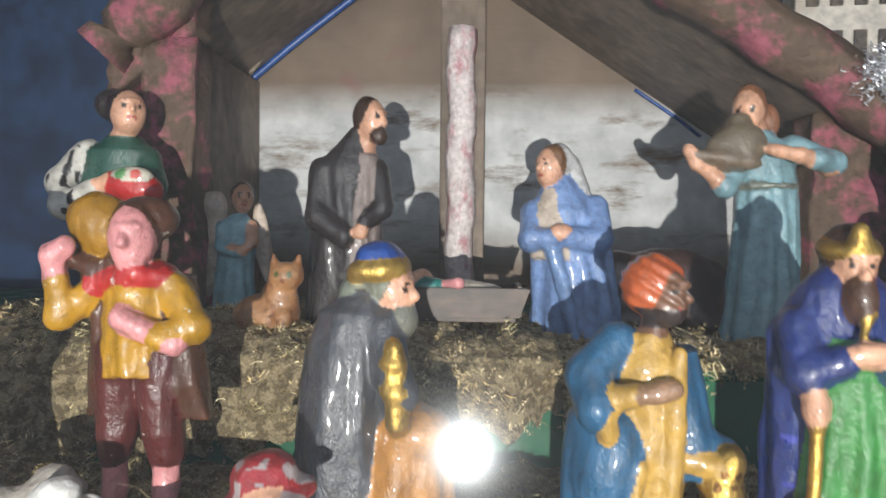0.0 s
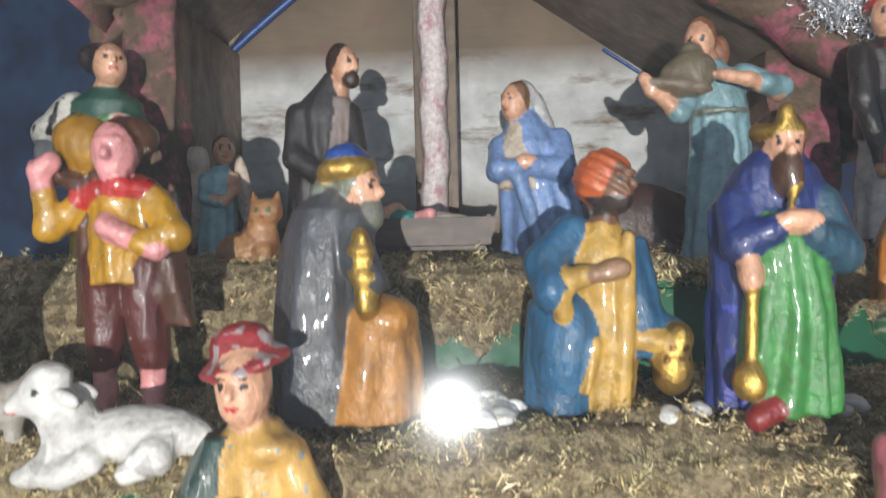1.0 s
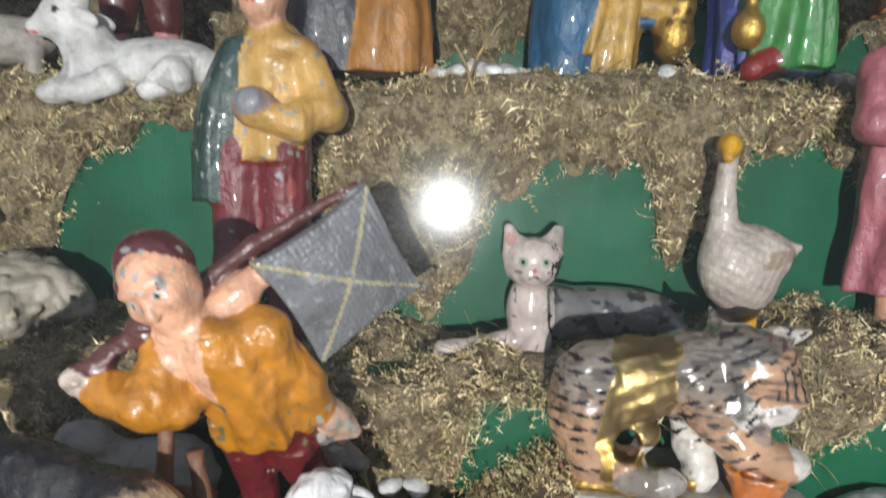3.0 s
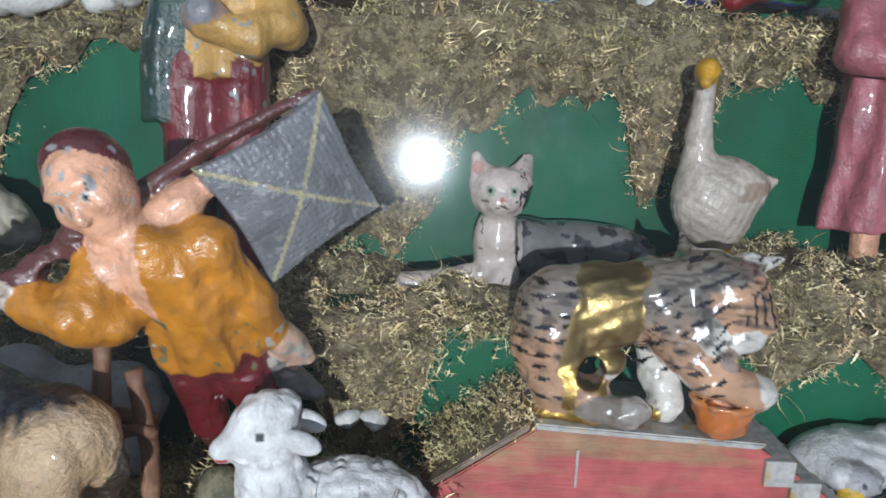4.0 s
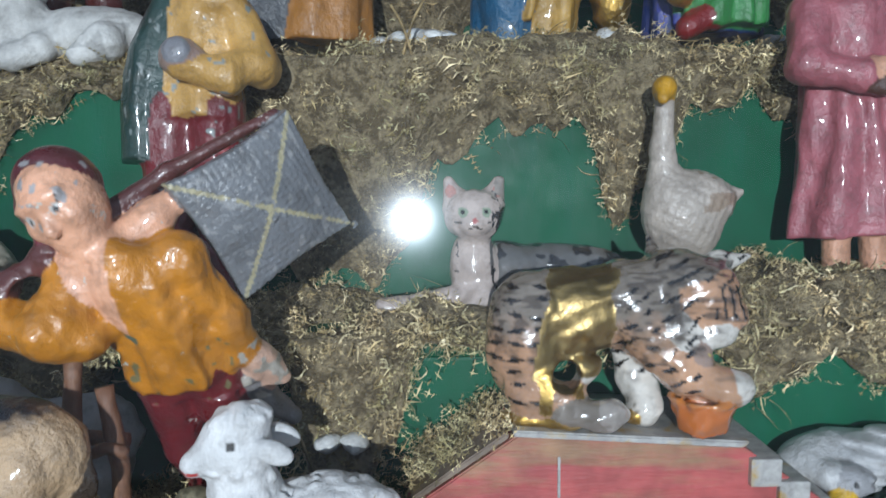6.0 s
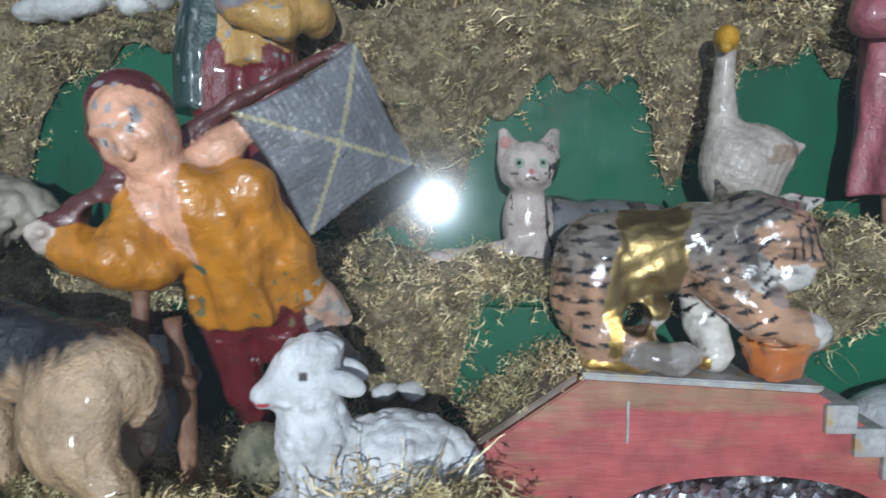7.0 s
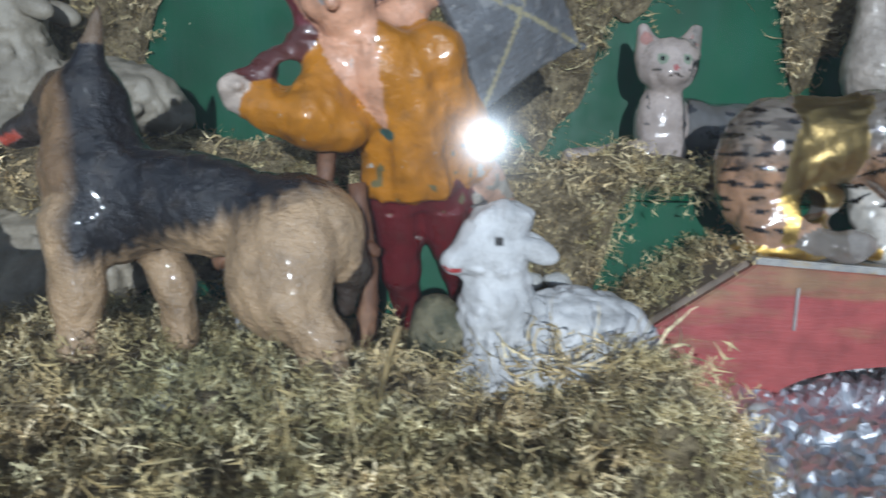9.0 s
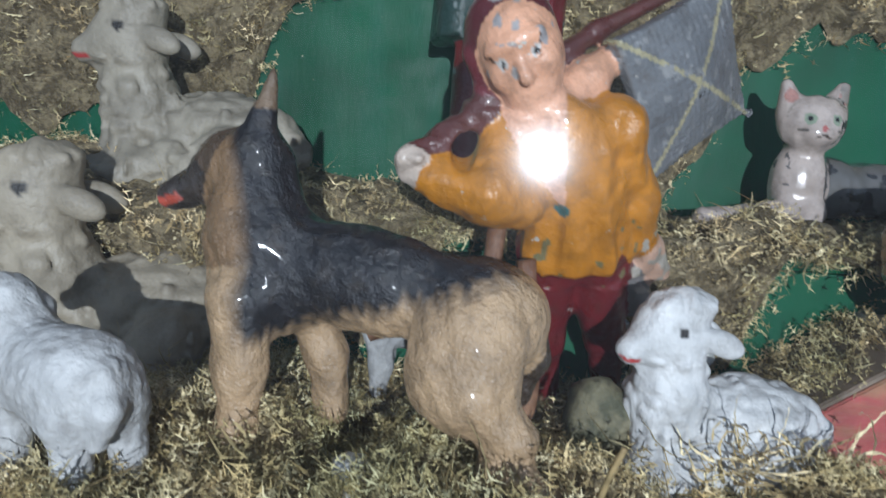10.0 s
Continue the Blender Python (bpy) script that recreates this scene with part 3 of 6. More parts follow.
def moss_strands(name, pos, nrm, count, length, width, material, seed, label, segs=4, flat=1.0):
    """Curly dry strands rooted at random on a sheet of points."""
    rng = np.random.default_rng(seed)
    pick = rng.integers(0, len(pos), count)
    tufts = rng.integers(0, len(pos), max(count // 26, 1))
    mine = rng.integers(0, len(tufts), count)
    loose = rng.random(count) < 0.3
    pick = np.where(loose, pick, tufts[mine])
    n = nrm[pick]
    out = rng.normal(0, 1, (count, 3))
    out -= (out * n).sum(1, keepdims=True) * n * 0.8
    p = pos[pick] + 0.0026 * out + n * rng.uniform(-0.001, 0.0025, (count, 1))
    d = n * rng.uniform(0.2, 1.1, (count, 1)) + 0.55 * out + rng.normal(0, 0.5 * flat, (count, 3))
    d /= np.linalg.norm(d, axis=1, keepdims=True)
    curl = rng.normal(0, 1.0, (count, 3))
    side = np.cross(d, rng.normal(0, 1, (count, 3)))
    side /= np.linalg.norm(side, axis=1, keepdims=True) + 1e-6
    size = rng.lognormal(0, 0.4, (count, 1))
    step = length * size / segs
    wide = width * rng.uniform(0.6, 1.4, (count, 1))
    points = np.zeros((count, 2 * (segs + 1), 3), np.float32)
    for k in range(segs + 1):
        taper = (1.0, 0.55, 1.0, 0.5, 0.15, 0.1)[k] if k < segs else 0.12
        points[:, 2 * k] = p - side * wide * taper
        points[:, 2 * k + 1] = p + side * wide * taper
        p = p + d * step
        d = d + curl * 0.6 + rng.normal(0, 0.55, (count, 3))
        d[:, 2] -= 0.05
        d /= np.linalg.norm(d, axis=1, keepdims=True)
        side = side - (side * d).sum(1, keepdims=True) * d
        side /= np.linalg.norm(side, axis=1, keepdims=True) + 1e-6
    base = (np.arange(count) * 2 * (segs + 1))[:, None]
    quads = np.concatenate([base + np.array([2 * k, 2 * k + 1, 2 * k + 3, 2 * k + 2]) for k in range(segs)])
    return tagged(raw(name, points.reshape(-1, 3), quads, material), label, "moss", kind="stuff")


def moss_fronds(name, pos, nrm, count, length, leaf, material, seed, label):
    """Feathery moss: short curved stems in tufts, with small leaves on both sides."""
    rng = np.random.default_rng(seed)
    tufts = rng.integers(0, len(pos), max(count // 14, 1))
    pick = np.where(rng.random(count) < 0.35, rng.integers(0, len(pos), count), tufts[rng.integers(0, len(tufts), count)])
    n = nrm[pick]
    out = rng.normal(0, 1, (count, 3))
    out -= (out * n).sum(1, keepdims=True) * n * 0.8
    p = pos[pick] + 0.003 * out + n * rng.uniform(-0.001, 0.002, (count, 1))
    d = n * rng.uniform(0.3, 1.2, (count, 1)) + 0.6 * out + rng.normal(0, 0.35, (count, 3))
    d /= np.linalg.norm(d, axis=1, keepdims=True)
    curl = rng.normal(0, 0.8, (count, 3))
    size = rng.lognormal(0, 0.35, (count, 1))
    step, leaf = length * size / 4, leaf * size
    side = np.cross(d, rng.normal(0, 1, (count, 3)))
    side /= np.linalg.norm(side, axis=1, keepdims=True) + 1e-6
    corners = []
    for k in range(4):
        q = p + d * step
        w = 0.00024
        corners += [p - side * w, p + side * w, q]
        for s in (-1, 1):
            blade = d * rng.uniform(0.5, 0.9, (count, 1)) + s * side + rng.normal(0, 0.28, (count, 3))
            blade *= (1.0 - 0.18 * k)
            corners += [p + d * step * 0.30, p + d * step * 0.52, p + blade * leaf]
        p = q
        d = d + curl * 0.55 + rng.normal(0, 0.22, (count, 3))
        d[:, 2] -= 0.04
        d /= np.linalg.norm(d, axis=1, keepdims=True)
        side = side - (side * d).sum(1, keepdims=True) * d
        side /= np.linalg.norm(side, axis=1, keepdims=True) + 1e-6
    points = np.stack(corners, 1).reshape(-1, 3)
    ob = raw(name, points, np.arange(len(points)).reshape(-1, 3), material)
    tone = np.repeat(rng.random(count).astype(np.float32), len(corners))
    layer = ob.data.attributes.new("tone", "FLOAT", "POINT")
    layer.data.foreach_set("value", tone)
    return tagged(ob, label, "moss", kind="stuff")


def moss_twigs(name, pos, nrm, count, length, width, material, seed, label, segs=8):
    """Curled scaly moss twigs: ribbons with a toothed edge that bend round on themselves."""
    rng = np.random.default_rng(seed)
    tufts = rng.integers(0, len(pos), max(count // 12, 1))
    pick = np.where(rng.random(count) < 0.45, rng.integers(0, len(pos), count), tufts[rng.integers(0, len(tufts), count)])
    n = nrm[pick]
    out = rng.normal(0, 1, (count, 3))
    out -= (out * n).sum(1, keepdims=True) * n * 0.8
    p = pos[pick] + 0.0026 * out + n * rng.uniform(-0.0015, 0.002, (count, 1))
    d = n * rng.uniform(0.1, 1.0, (count, 1)) + 0.7 * out + rng.normal(0, 0.4, (count, 3))
    d /= np.linalg.norm(d, axis=1, keepdims=True)
    axis = rng.normal(0, 1, (count, 3))
    axis /= np.linalg.norm(axis, axis=1, keepdims=True)
    bend = rng.normal(0, 0.75, (count, 1))
    side = np.cross(d, rng.normal(0, 1, (count, 3)))
    side /= np.linalg.norm(side, axis=1, keepdims=True) + 1e-6
    size = rng.lognormal(0, 0.35, (count, 1))
    step, wide = length * size / segs, width * rng.uniform(0.7, 1.3, (count, 1))
    points = np.zeros((count, 2 * (segs + 1), 3), np.float32)
    for k in range(segs + 1):
        taper = (1.0 if k % 2 else 0.42) * (1.0 - 0.8 * (k / segs) ** 2)
        cup = np.cross(d, side) * wide * 0.5 * (k % 2)
        points[:, 2 * k] = p - side * wide * taper + cup
        points[:, 2 * k + 1] = p + side * wide * taper + cup
        p = p + d * step
        d = d + np.cross(axis, d) * bend + rng.normal(0, 0.16, (count, 3))
        d /= np.linalg.norm(d, axis=1, keepdims=True)
        side = side - (side * d).sum(1, keepdims=True) * d
        side /= np.linalg.norm(side, axis=1, keepdims=True) + 1e-6
    base = (np.arange(count) * 2 * (segs + 1))[:, None]
    quads = np.concatenate([base + np.array([2 * k, 2 * k + 1, 2 * k + 3, 2 * k + 2]) for k in range(segs)])
    return tagged(raw(name, points.reshape(-1, 3), quads, material), label, "moss", kind="stuff")


def sheet_mesh(name, grid, material, label):
    n, k = grid.shape[:2]
    i, j = np.meshgrid(np.arange(n - 1), np.arange(k - 1), indexing="ij")
    a = (i * k + j).ravel()
    ob = raw(name, grid.reshape(-1, 3), np.stack([a, a + k, a + k + 1, a + 1], 1), material, smooth=True)
    du = np.gradient(grid, axis=0)
    dv = np.gradient(grid, axis=1)
    nrm = np.cross(du, dv)
    nrm /= np.linalg.norm(nrm, axis=2, keepdims=True) + 1e-9
    return tagged(ob, label, "moss", kind="stuff"), nrm


def terrace_moss(x0, x1, y_back, y_front, z, drop, lift, seed):
    """A lumpy bed on a tread that hangs over its front board by drop(x)."""
    xs = np.arange(x0, x1, 0.004)
    tread = np.linspace(y_back, y_front - 0.004, 34)
    hang = np.linspace(0.0, 1.0, 26)
    grid = np.zeros((len(xs), len(tread) + len(hang), 3))
    grid[:, :, 0] = xs[:, None]
    grid[:, :34, 1] = tread[None]
    flat = np.stack([np.repeat(xs, 34), np.tile(tread, len(xs)), np.full(len(xs) * 34, z)], 1)
    lumps = (lattice_noise(flat * 30, seed) * 0.009 + lattice_noise(flat * 95, seed + 1) * 0.007).reshape(len(xs), 34)
    edge = np.clip((tread - y_front + 0.004) / 0.02, 0, 1)[None] ** 0.5
    grid[:, :34, 2] = z + 0.002 + (lift(xs)[:, None] + lumps) * (0.35 + 0.65 * edge)
    ragged = np.stack([xs * 60, xs * 0 + seed, xs * 0], 1)
    rag = np.clip(drop(xs) / 0.03, 0.15, 1)
    d = np.maximum(drop(xs) + rag * (0.012 * lattice_noise(ragged, seed + 2) + 0.007 * lattice_noise(ragged * 3, seed + 3)), 0.001)
    grid[:, 34:, 2] = grid[:, 33, 2][:, None] - hang[None] * d[:, None]
    fall = np.stack([np.repeat(xs, 26), np.tile(hang, len(xs)) * 0.1 + 3, np.zeros(len(xs) * 26)], 1)
    bulge = 0.5 * (1 + lattice_noise(fall * 80, seed + 4)).reshape(len(xs), 26)
    grid[:, 34:, 1] = y_front - 0.002 - (0.003 + 0.017 * bulge) * np.sin(np.pi * np.clip(0.18 + 0.80 * hang, 0, 1))[None]
    return grid


def lay(name, grid, count, length, width, material, seed, label):
    bed, nrm = sheet_mesh("moss_bed", grid, soil, "brown crumbly bed of dry moss on a step")
    du = np.linalg.norm(np.gradient(grid, axis=0), axis=2)
    dv = np.linalg.norm(np.gradient(grid, axis=1), axis=2)
    area = (du * dv).ravel()
    rng = np.random.default_rng(seed)
    pick = rng.choice(len(area), 40000, p=area / area.sum())
    moss_fronds(name, grid.reshape(-1, 3)[pick], nrm.reshape(-1, 3)[pick], count, length, width, material, seed, label)
    moss_strands("straw", grid.reshape(-1, 3)[pick], nrm.reshape(-1, 3)[pick], count // 8, 0.013, 0.00022, straw_moss, seed + 7, "thin dry straws tangled in the moss")
    moss_twigs(name, grid.reshape(-1, 3)[pick], nrm.reshape(-1, 3)[pick], count // 3, length * 0.95, 0.00062, frond_pale, seed + 9, label)


MOSS_LABEL = "dry olive and straw coloured moss covering the step"
low_drop = spline([(-0.5, 0.05), (-0.10, 0.05), (-0.08, 0.004), (-0.010, 0.003), (0.000, 0.06), (0.036, 0.062), (0.046, 0.004), (0.15, 0.006), (0.19, 0.026), (0.27, 0.022), (0.30, 0.06), (0.5, 0.06)])
low_lift = spline([(-0.5, 0.012), (-0.2, 0.012), (-0.05, 0.008), (0.02, 0.002), (0.09, 0.001), (0.15, 0.006), (0.21, 0.022), (0.5, 0.02)])
mid_drop = spline([(-0.5, 0.10), (-0.20, 0.10), (-0.165, 0.045), (-0.12, 0.020), (-0.06, 0.018), (-0.04, 0.035), (-0.022, 0.11), (0.03, 0.12), (0.058, 0.06), (0.085, 0.040), (0.135, 0.045), (0.15, 0.08), (0.172, 0.075), (0.19, 0.030), (0.22, 0.020), (0.27, 0.07), (0.5, 0.08)])
mid_lift = spline([(-0.5, 0.012), (-0.12, 0.008), (0.0, 0.010), (0.15, 0.012), (0.5, 0.012)])
top_drop = spline([(-0.5, 0.07), (-0.11, 0.07), (-0.085, 0.06), (-0.02, 0.05), (0.03, 0.06), (0.09, 0.04), (0.13, 0.006), (0.22, 0.006), (0.27, 0.03), (0.5, 0.04)])
top_lift = spline([(-0.5, 0.010), (-0.1, 0.012), (0.1, 0.006), (0.5, 0.008)])
lay("moss", terrace_moss(-0.42, 0.42, 0.351, 0.276, 0.108, low_drop, low_lift, 21), 19000, 0.0085, 0.0021, frond_dull, 31, MOSS_LABEL)
lay("moss", terrace_moss(-0.42, 0.45, 0.499, 0.353, 0.234, mid_drop, mid_lift, 22), 24000, 0.0095, 0.0024, frond_dull, 32, MOSS_LABEL)
lay("moss", terrace_moss(-0.42, 0.45, 0.70, 0.501, 0.317, top_drop, top_lift, 23), 11000, 0.0110, 0.0030, frond_dull, 33, MOSS_LABEL)


def front_moss():
    """The near mound in front, that thins out towards the foil brook."""
    xs, ys = np.arange(-0.40, 0.085, 0.003), np.arange(0.272, 0.082, -0.003)
    gx, gy = np.meshgrid(xs, ys, indexing="ij")
    flat = np.stack([gx.ravel(), gy.ravel(), gx.ravel() * 0], 1)
    lumps = (0.008 * lattice_noise(flat * 40, 41) + 0.009 * lattice_noise(flat * 100, 42)).reshape(gx.shape)
    edge = np.interp(gy, [0.085, 0.11, 0.14, 0.17, 0.20, 0.23, 0.27], [0.01, 0.022, 0.045, 0.068, 0.072, 0.050, 0.045]) + 0.006 * lattice_noise(np.stack([gy.ravel() * 60, gy.ravel() * 0, gy.ravel() * 0], 1), 9).reshape(gx.shape)
    hill = 0.020 + 0.006 * np.clip((gx + 0.02) / -0.1, -1, 1) + 0.004 * np.exp(-((gx - 0.04) / 0.03) ** 2 - ((gy - 0.165) / 0.03) ** 2)
    rim = np.clip((edge - gx) / 0.022, 0, 1) ** 0.6
    back = np.interp(gy, [0.19, 0.24, 0.272], [1.0, 0.75, 0.6])
    grid = np.stack([gx, gy, 0.0315 + (hill + lumps) * rim * back - 0.006 * (rim <= 0)], -1)
    bed, nrm = sheet_mesh("moss_bed", grid, soil, "brown crumbly bed of dry moss at the front")
    nrm = -nrm if nrm[..., 2].mean() < 0 else nrm
    keep = (rim > 0.03).ravel()
    moss_twigs("moss", grid.reshape(-1, 3)[keep], nrm.reshape(-1, 3)[keep], 20000, 0.0052, 0.00060, frond_pale, 51, "pale straw coloured dry moss heaped at the front")
    moss_fronds("moss", grid.reshape(-1, 3)[keep], nrm.reshape(-1, 3)[keep], 34000, 0.0058, 0.0022, frond_straw, 55, "feathery straw coloured moss tufts heaped at the front")
    moss_strands("straw", grid.reshape(-1, 3)[keep], nrm.reshape(-1, 3)[keep], 1500, 0.014, 0.00022, straw_moss, 52, "thin dry straws tangled in the front moss")
    slope = np.stack([np.linspace(0.046, 0.082, 30), np.full(30, 0.233), np.linspace(0.0605, 0.0855, 30)], 1)
    slope = np.concatenate([slope + np.array((0, y, 0)) for y in np.linspace(0, 0.038, 12)])
    moss_fronds("moss", slope, np.tile((-0.5, -0.2, 0.84), (len(slope), 1)), 700, 0.006, 0.0016, frond_dull, 53, "dry moss on the slope of the bridge")


front_moss()


def flank_curls():
    """Loose curls of dry moss that lie over the lamb's flank."""
    rng = np.random.default_rng(61)
    n = 260
    points = np.stack([rng.uniform(-0.004, 0.046, n), rng.uniform(0.183, 0.192, n), rng.uniform(0.052, 0.067, n)], 1)
    points[:, 2] -= 0.25 * np.abs(points[:, 0] - 0.018)
    moss_twigs("moss", points, np.tile((0.0, -0.6, 0.8), (n, 1)), 150, 0.016, 0.00055, frond_pale, 62, "loose curls of dry moss over a lamb figurine")


flank_curls()


# ---- the figures ----
SKIN, PINK_SKIN, DARK_SKIN = (0.66, 0.36, 0.23), (0.62, 0.26, 0.26), (0.17, 0.085, 0.05)
BLACK, WHITE, RED, GOLD = (0.014, 0.012, 0.012), (0.66, 0.65, 0.62), (0.42, 0.022, 0.02), (0.62, 0.40, 0.10)
BROWN_HAIR = (0.055, 0.028, 0.018)


def face(f, c, r, skin, hair, yaw=0.0, nod=0.0, lips=(0.38, 0.06, 0.05), plain=False, eye=None):
    """A head that looks towards the viewer, turned by yaw degrees to its right-hand side of the picture."""
    a = radians(yaw)
    ahead = np.array((math.sin(a), -math.cos(a), -math.sin(radians(nod))))
    side = np.array((math.cos(a), math.sin(a), 0))
    up = np.array((0, 0, 1.0))
    c = np.array(c, float)
    turn = (0, 0, yaw)
    f.ell(c, (0.76 * r, 0.84 * r, 1.05 * r), skin, turn, blend=1.5)
    f.ell(c + ahead * 0.22 * r - up * 0.5 * r, (0.55 * r, 0.55 * r, 0.52 * r), skin, turn, blend=2)
    f.cap(c + ahead * 0.76 * r + up * 0.18 * r, c + ahead * 0.98 * r - up * 0.14 * r, 0.1 * r, 0.17 * r, skin, blend=1.2)
    f.ell(c + ahead * 0.66 * r + up * 0.36 * r, (0.5 * r, 0.2 * r, 0.13 * r), skin, turn, blend=1.5)
    if hair:
        f.ell(c - ahead * 0.24 * r + up * 0.22 * r, (0.84 * r, 0.88 * r, 0.98 * r), hair, turn, blend=1.0)
    if not plain:
        for s in (-1, 1):
            p = c + ahead * 0.78 * r + side * s * 0.34 * r + up * 0.12 * r
            f.spot(p, ahead, 0.11 * r, eye or (0.02, 0.015, 0.012))
            f.line(p + up * 0.2 * r - side * 0.16 * r, p + up * 0.2 * r + side * 0.16 * r, 0.05 * r, BROWN_HAIR)
        f.line(c + ahead * 0.78 * r - up * 0.46 * r - side * 0.15 * r, c + ahead * 0.78 * r - up * 0.46 * r + side * 0.15 * r, 0.075 * r, lips)
    return ahead, side


def carpenter():
    """Dark robed bearded figure, turned to the crib."""
    f = Clay(4)
    cloak = (0.030, 0.026, 0.026)
    f.loft([(0, -4, 4, 40, 30), (40, -4, 3, 38, 28), (100, -6, 0, 33, 25), (140, -8, 0, 30, 22), (160, 0, 0, 16, 15), (172, 6, 0, 10, 10)], cloak, 9, 1.8)
    f.loft([(60, 12, -13, 15, 14), (110, 14, -13, 13, 12), (150, 14, -8, 9, 10)], (0.24, 0.19, 0.17), 6, 1.0)
    f.limb([(-30, -6, 138), (-30, -20, 100), (-2, -30, 84)], (11, 10, 8), cloak)
    f.limb([(24, -4, 138), (30, -16, 108), (16, -28, 96)], (10, 9, 7), cloak)
    f.ell((12, -32, 88), (7, 6, 6), SKIN)
    f.cap((10, -4, 150), (15, -6, 166), 9, 8, SKIN)
    face(f, (18, -7, 178), 17, SKIN, (0.045, 0.022, 0.014), 55)
    f.ell((26, -14, 165), (8, 8, 7), (0.05, 0.025, 0.015), blend=1)
    f.relief(creases(9, 0.8, 5))
    return f.bake("statue", enamel, pose(-0.073, 0.60, 0.317) @ Matrix.Diagonal((0.88, 1, 1, 1)), "dark robed bearded plaster statue standing by the crib", "statue", 1.9, "nativity statues")


def mother():
    """Blue mantled figure with a pale veil."""
    f = Clay(4)
    blue, veil = (0.17, 0.27, 0.50), (0.58, 0.58, 0.57)
    f.loft([(0, 10, 6, 42, 30), (30, 10, 4, 40, 30), (80, 4, 2, 38, 26), (110, -2, 0, 33, 24), (128, -6, 0, 20, 18), (140, -8, 0, 12, 12)], blue, 10, 1.8, twist=0.02)
    f.loft([(70, -16, -16, 17, 12), (100, -16, -14, 16, 12), (128, -12, -8, 10, 9)], (0.50, 0.42, 0.34), 5, 1)
    f.limb([(26, -4, 112), (28, -22, 86), (-4, -30, 88)], (12, 11, 8), blue)
    f.limb([(-32, -4, 108), (-36, -22, 86), (-16, -30, 88)], (11, 10, 7), blue)
    f.ell((-9, -33, 92), (9, 6, 7), SKIN)
    f.limb([(-18, -27, 84), (-6, -30, 50), (6, -28, 4)], (7, 6, 5), (0.18, 0.29, 0.52))
    f.cap((-10, -4, 126), (-13, -6, 138), 8, 8, SKIN)
    face(f, (-17, -9, 147), 16, SKIN, (0.20, 0.10, 0.05), -48)
    f.ell((-8, 0, 152), (14, 15, 17), veil, blend=2)
    f.limb([(2, 4, 150), (12, 0, 126), (16, -6, 112)], (11, 9, 6), veil)
    f.brush(lambda p: (p[:, 2] > 134) & (p[:, 1] > 1) & (p[:, 0] > -3), (0.16, 0.22, 0.36))
    f.relief(creases(9, 0.8, 6))
    return f.bake("statue", enamel, pose(0.100, 0.585, 0.322) @ Matrix.Diagonal((0.84, 1, 0.92, 1)), "plaster statue in blue mantle and pale veil, praying", "statue", 1.9, "nativity statues")


def musician_angel():
    f = Clay(4)
    blue, stone = (0.20, 0.34, 0.38), (0.15, 0.12, 0.08)
    f.loft([(0, 2, 4, 32, 24), (30, 2, 3, 27, 22), (90, 2, 0, 25, 20), (118, 2, 0, 24, 18), (128, 0, 0, 25, 18), (150, -2, 0, 22, 16), (162, -6, 0, 10, 10)], blue, 11, 1.7)
    f.ring((1, 0, 121), 22, 2.0, (0.22, 0.24, 0.2), gilt=0.3)
    f.limb([(20, -6, 150), (46, -14, 138), (28, -26, 140)], (10, 9, 7), blue)
    f.limb([(44, -16, 136), (14, -30, 142), (-8, -32, 146)], (7, 5.5, 4.5), SKIN)
    f.limb([(-22, -8, 142), (-38, -20, 120)], (9, 9), blue)
    f.limb([(-38, -20, 120), (-62, -26, 136), (-68, -26, 146)], (6, 5, 5), SKIN)
    f.ell((-32, -24, 148), (24, 11, 17), stone, (0, -14, 0))
    f.ell((-40, -28, 139), (27, 9, 6), (0.17, 0.13, 0.09), (0, 8, 0))
    f.ell((-28, -18, 166), (9, 8, 9), stone)
    f.cap((-8, -2, 158), (-12, -3, 168), 8, 8, SKIN)
    face(f, (-16, -6, 178), 16, SKIN, (0.26, 0.11, 0.05), -32, 15)
    f.ell((2, 4, 172), (10, 9, 14), (0.24, 0.10, 0.05))
    f.relief(creases(8, 0.8, 7))
    return f.bake("statue", enamel, pose(0.249, 0.576, 0.322) @ Matrix.Diagonal((0.95, 1, 1, 1)), "plaster angel statue in pale blue robe playing a lute", "statue", 1.9, "nativity statues")


def small_angel():
    f = Clay(3)
    blue, wing = (0.22, 0.40, 0.46), (0.56, 0.46, 0.37)
    f.loft([(0, 2, 2, 20, 15), (40, 3, 0, 17, 14), (75, 6, -2, 16, 13), (92, 7, -2, 14, 11), (100, 8, -2, 7, 7)], blue, 8, 1.2)
    f.ell((-20, 8, 70), (11, 6, 50), wing, (0, 8, 0))
    f.ell((-20, 6, 108), (13, 6, 13), wing)
    f.ell((26, 10, 74), (8, 5, 40), wing, (0, -8, 0))
    f.limb([(-6, -6, 88), (-4, -14, 70), (14, -18, 64)], (6, 5.5, 4.5), blue)
    f.limb([(2, -16, 68), (18, -19, 66)], (4.5, 4), SKIN)
    f.limb([(20, -4, 88), (24, -12, 74), (18, -18, 68)], (6, 5, 4), SKIN)
    face(f, (12, -4, 114), 13, SKIN, (0.10, 0.05, 0.03), 25)
    f.relief(hairs((0, 0, 1), 3.0, 0.5))
    return f.bake("statue", enamel, pose(-0.197, 0.655, 0.320), "small winged plaster angel statue in pale blue", "statue", 1.9, "nativity statues")


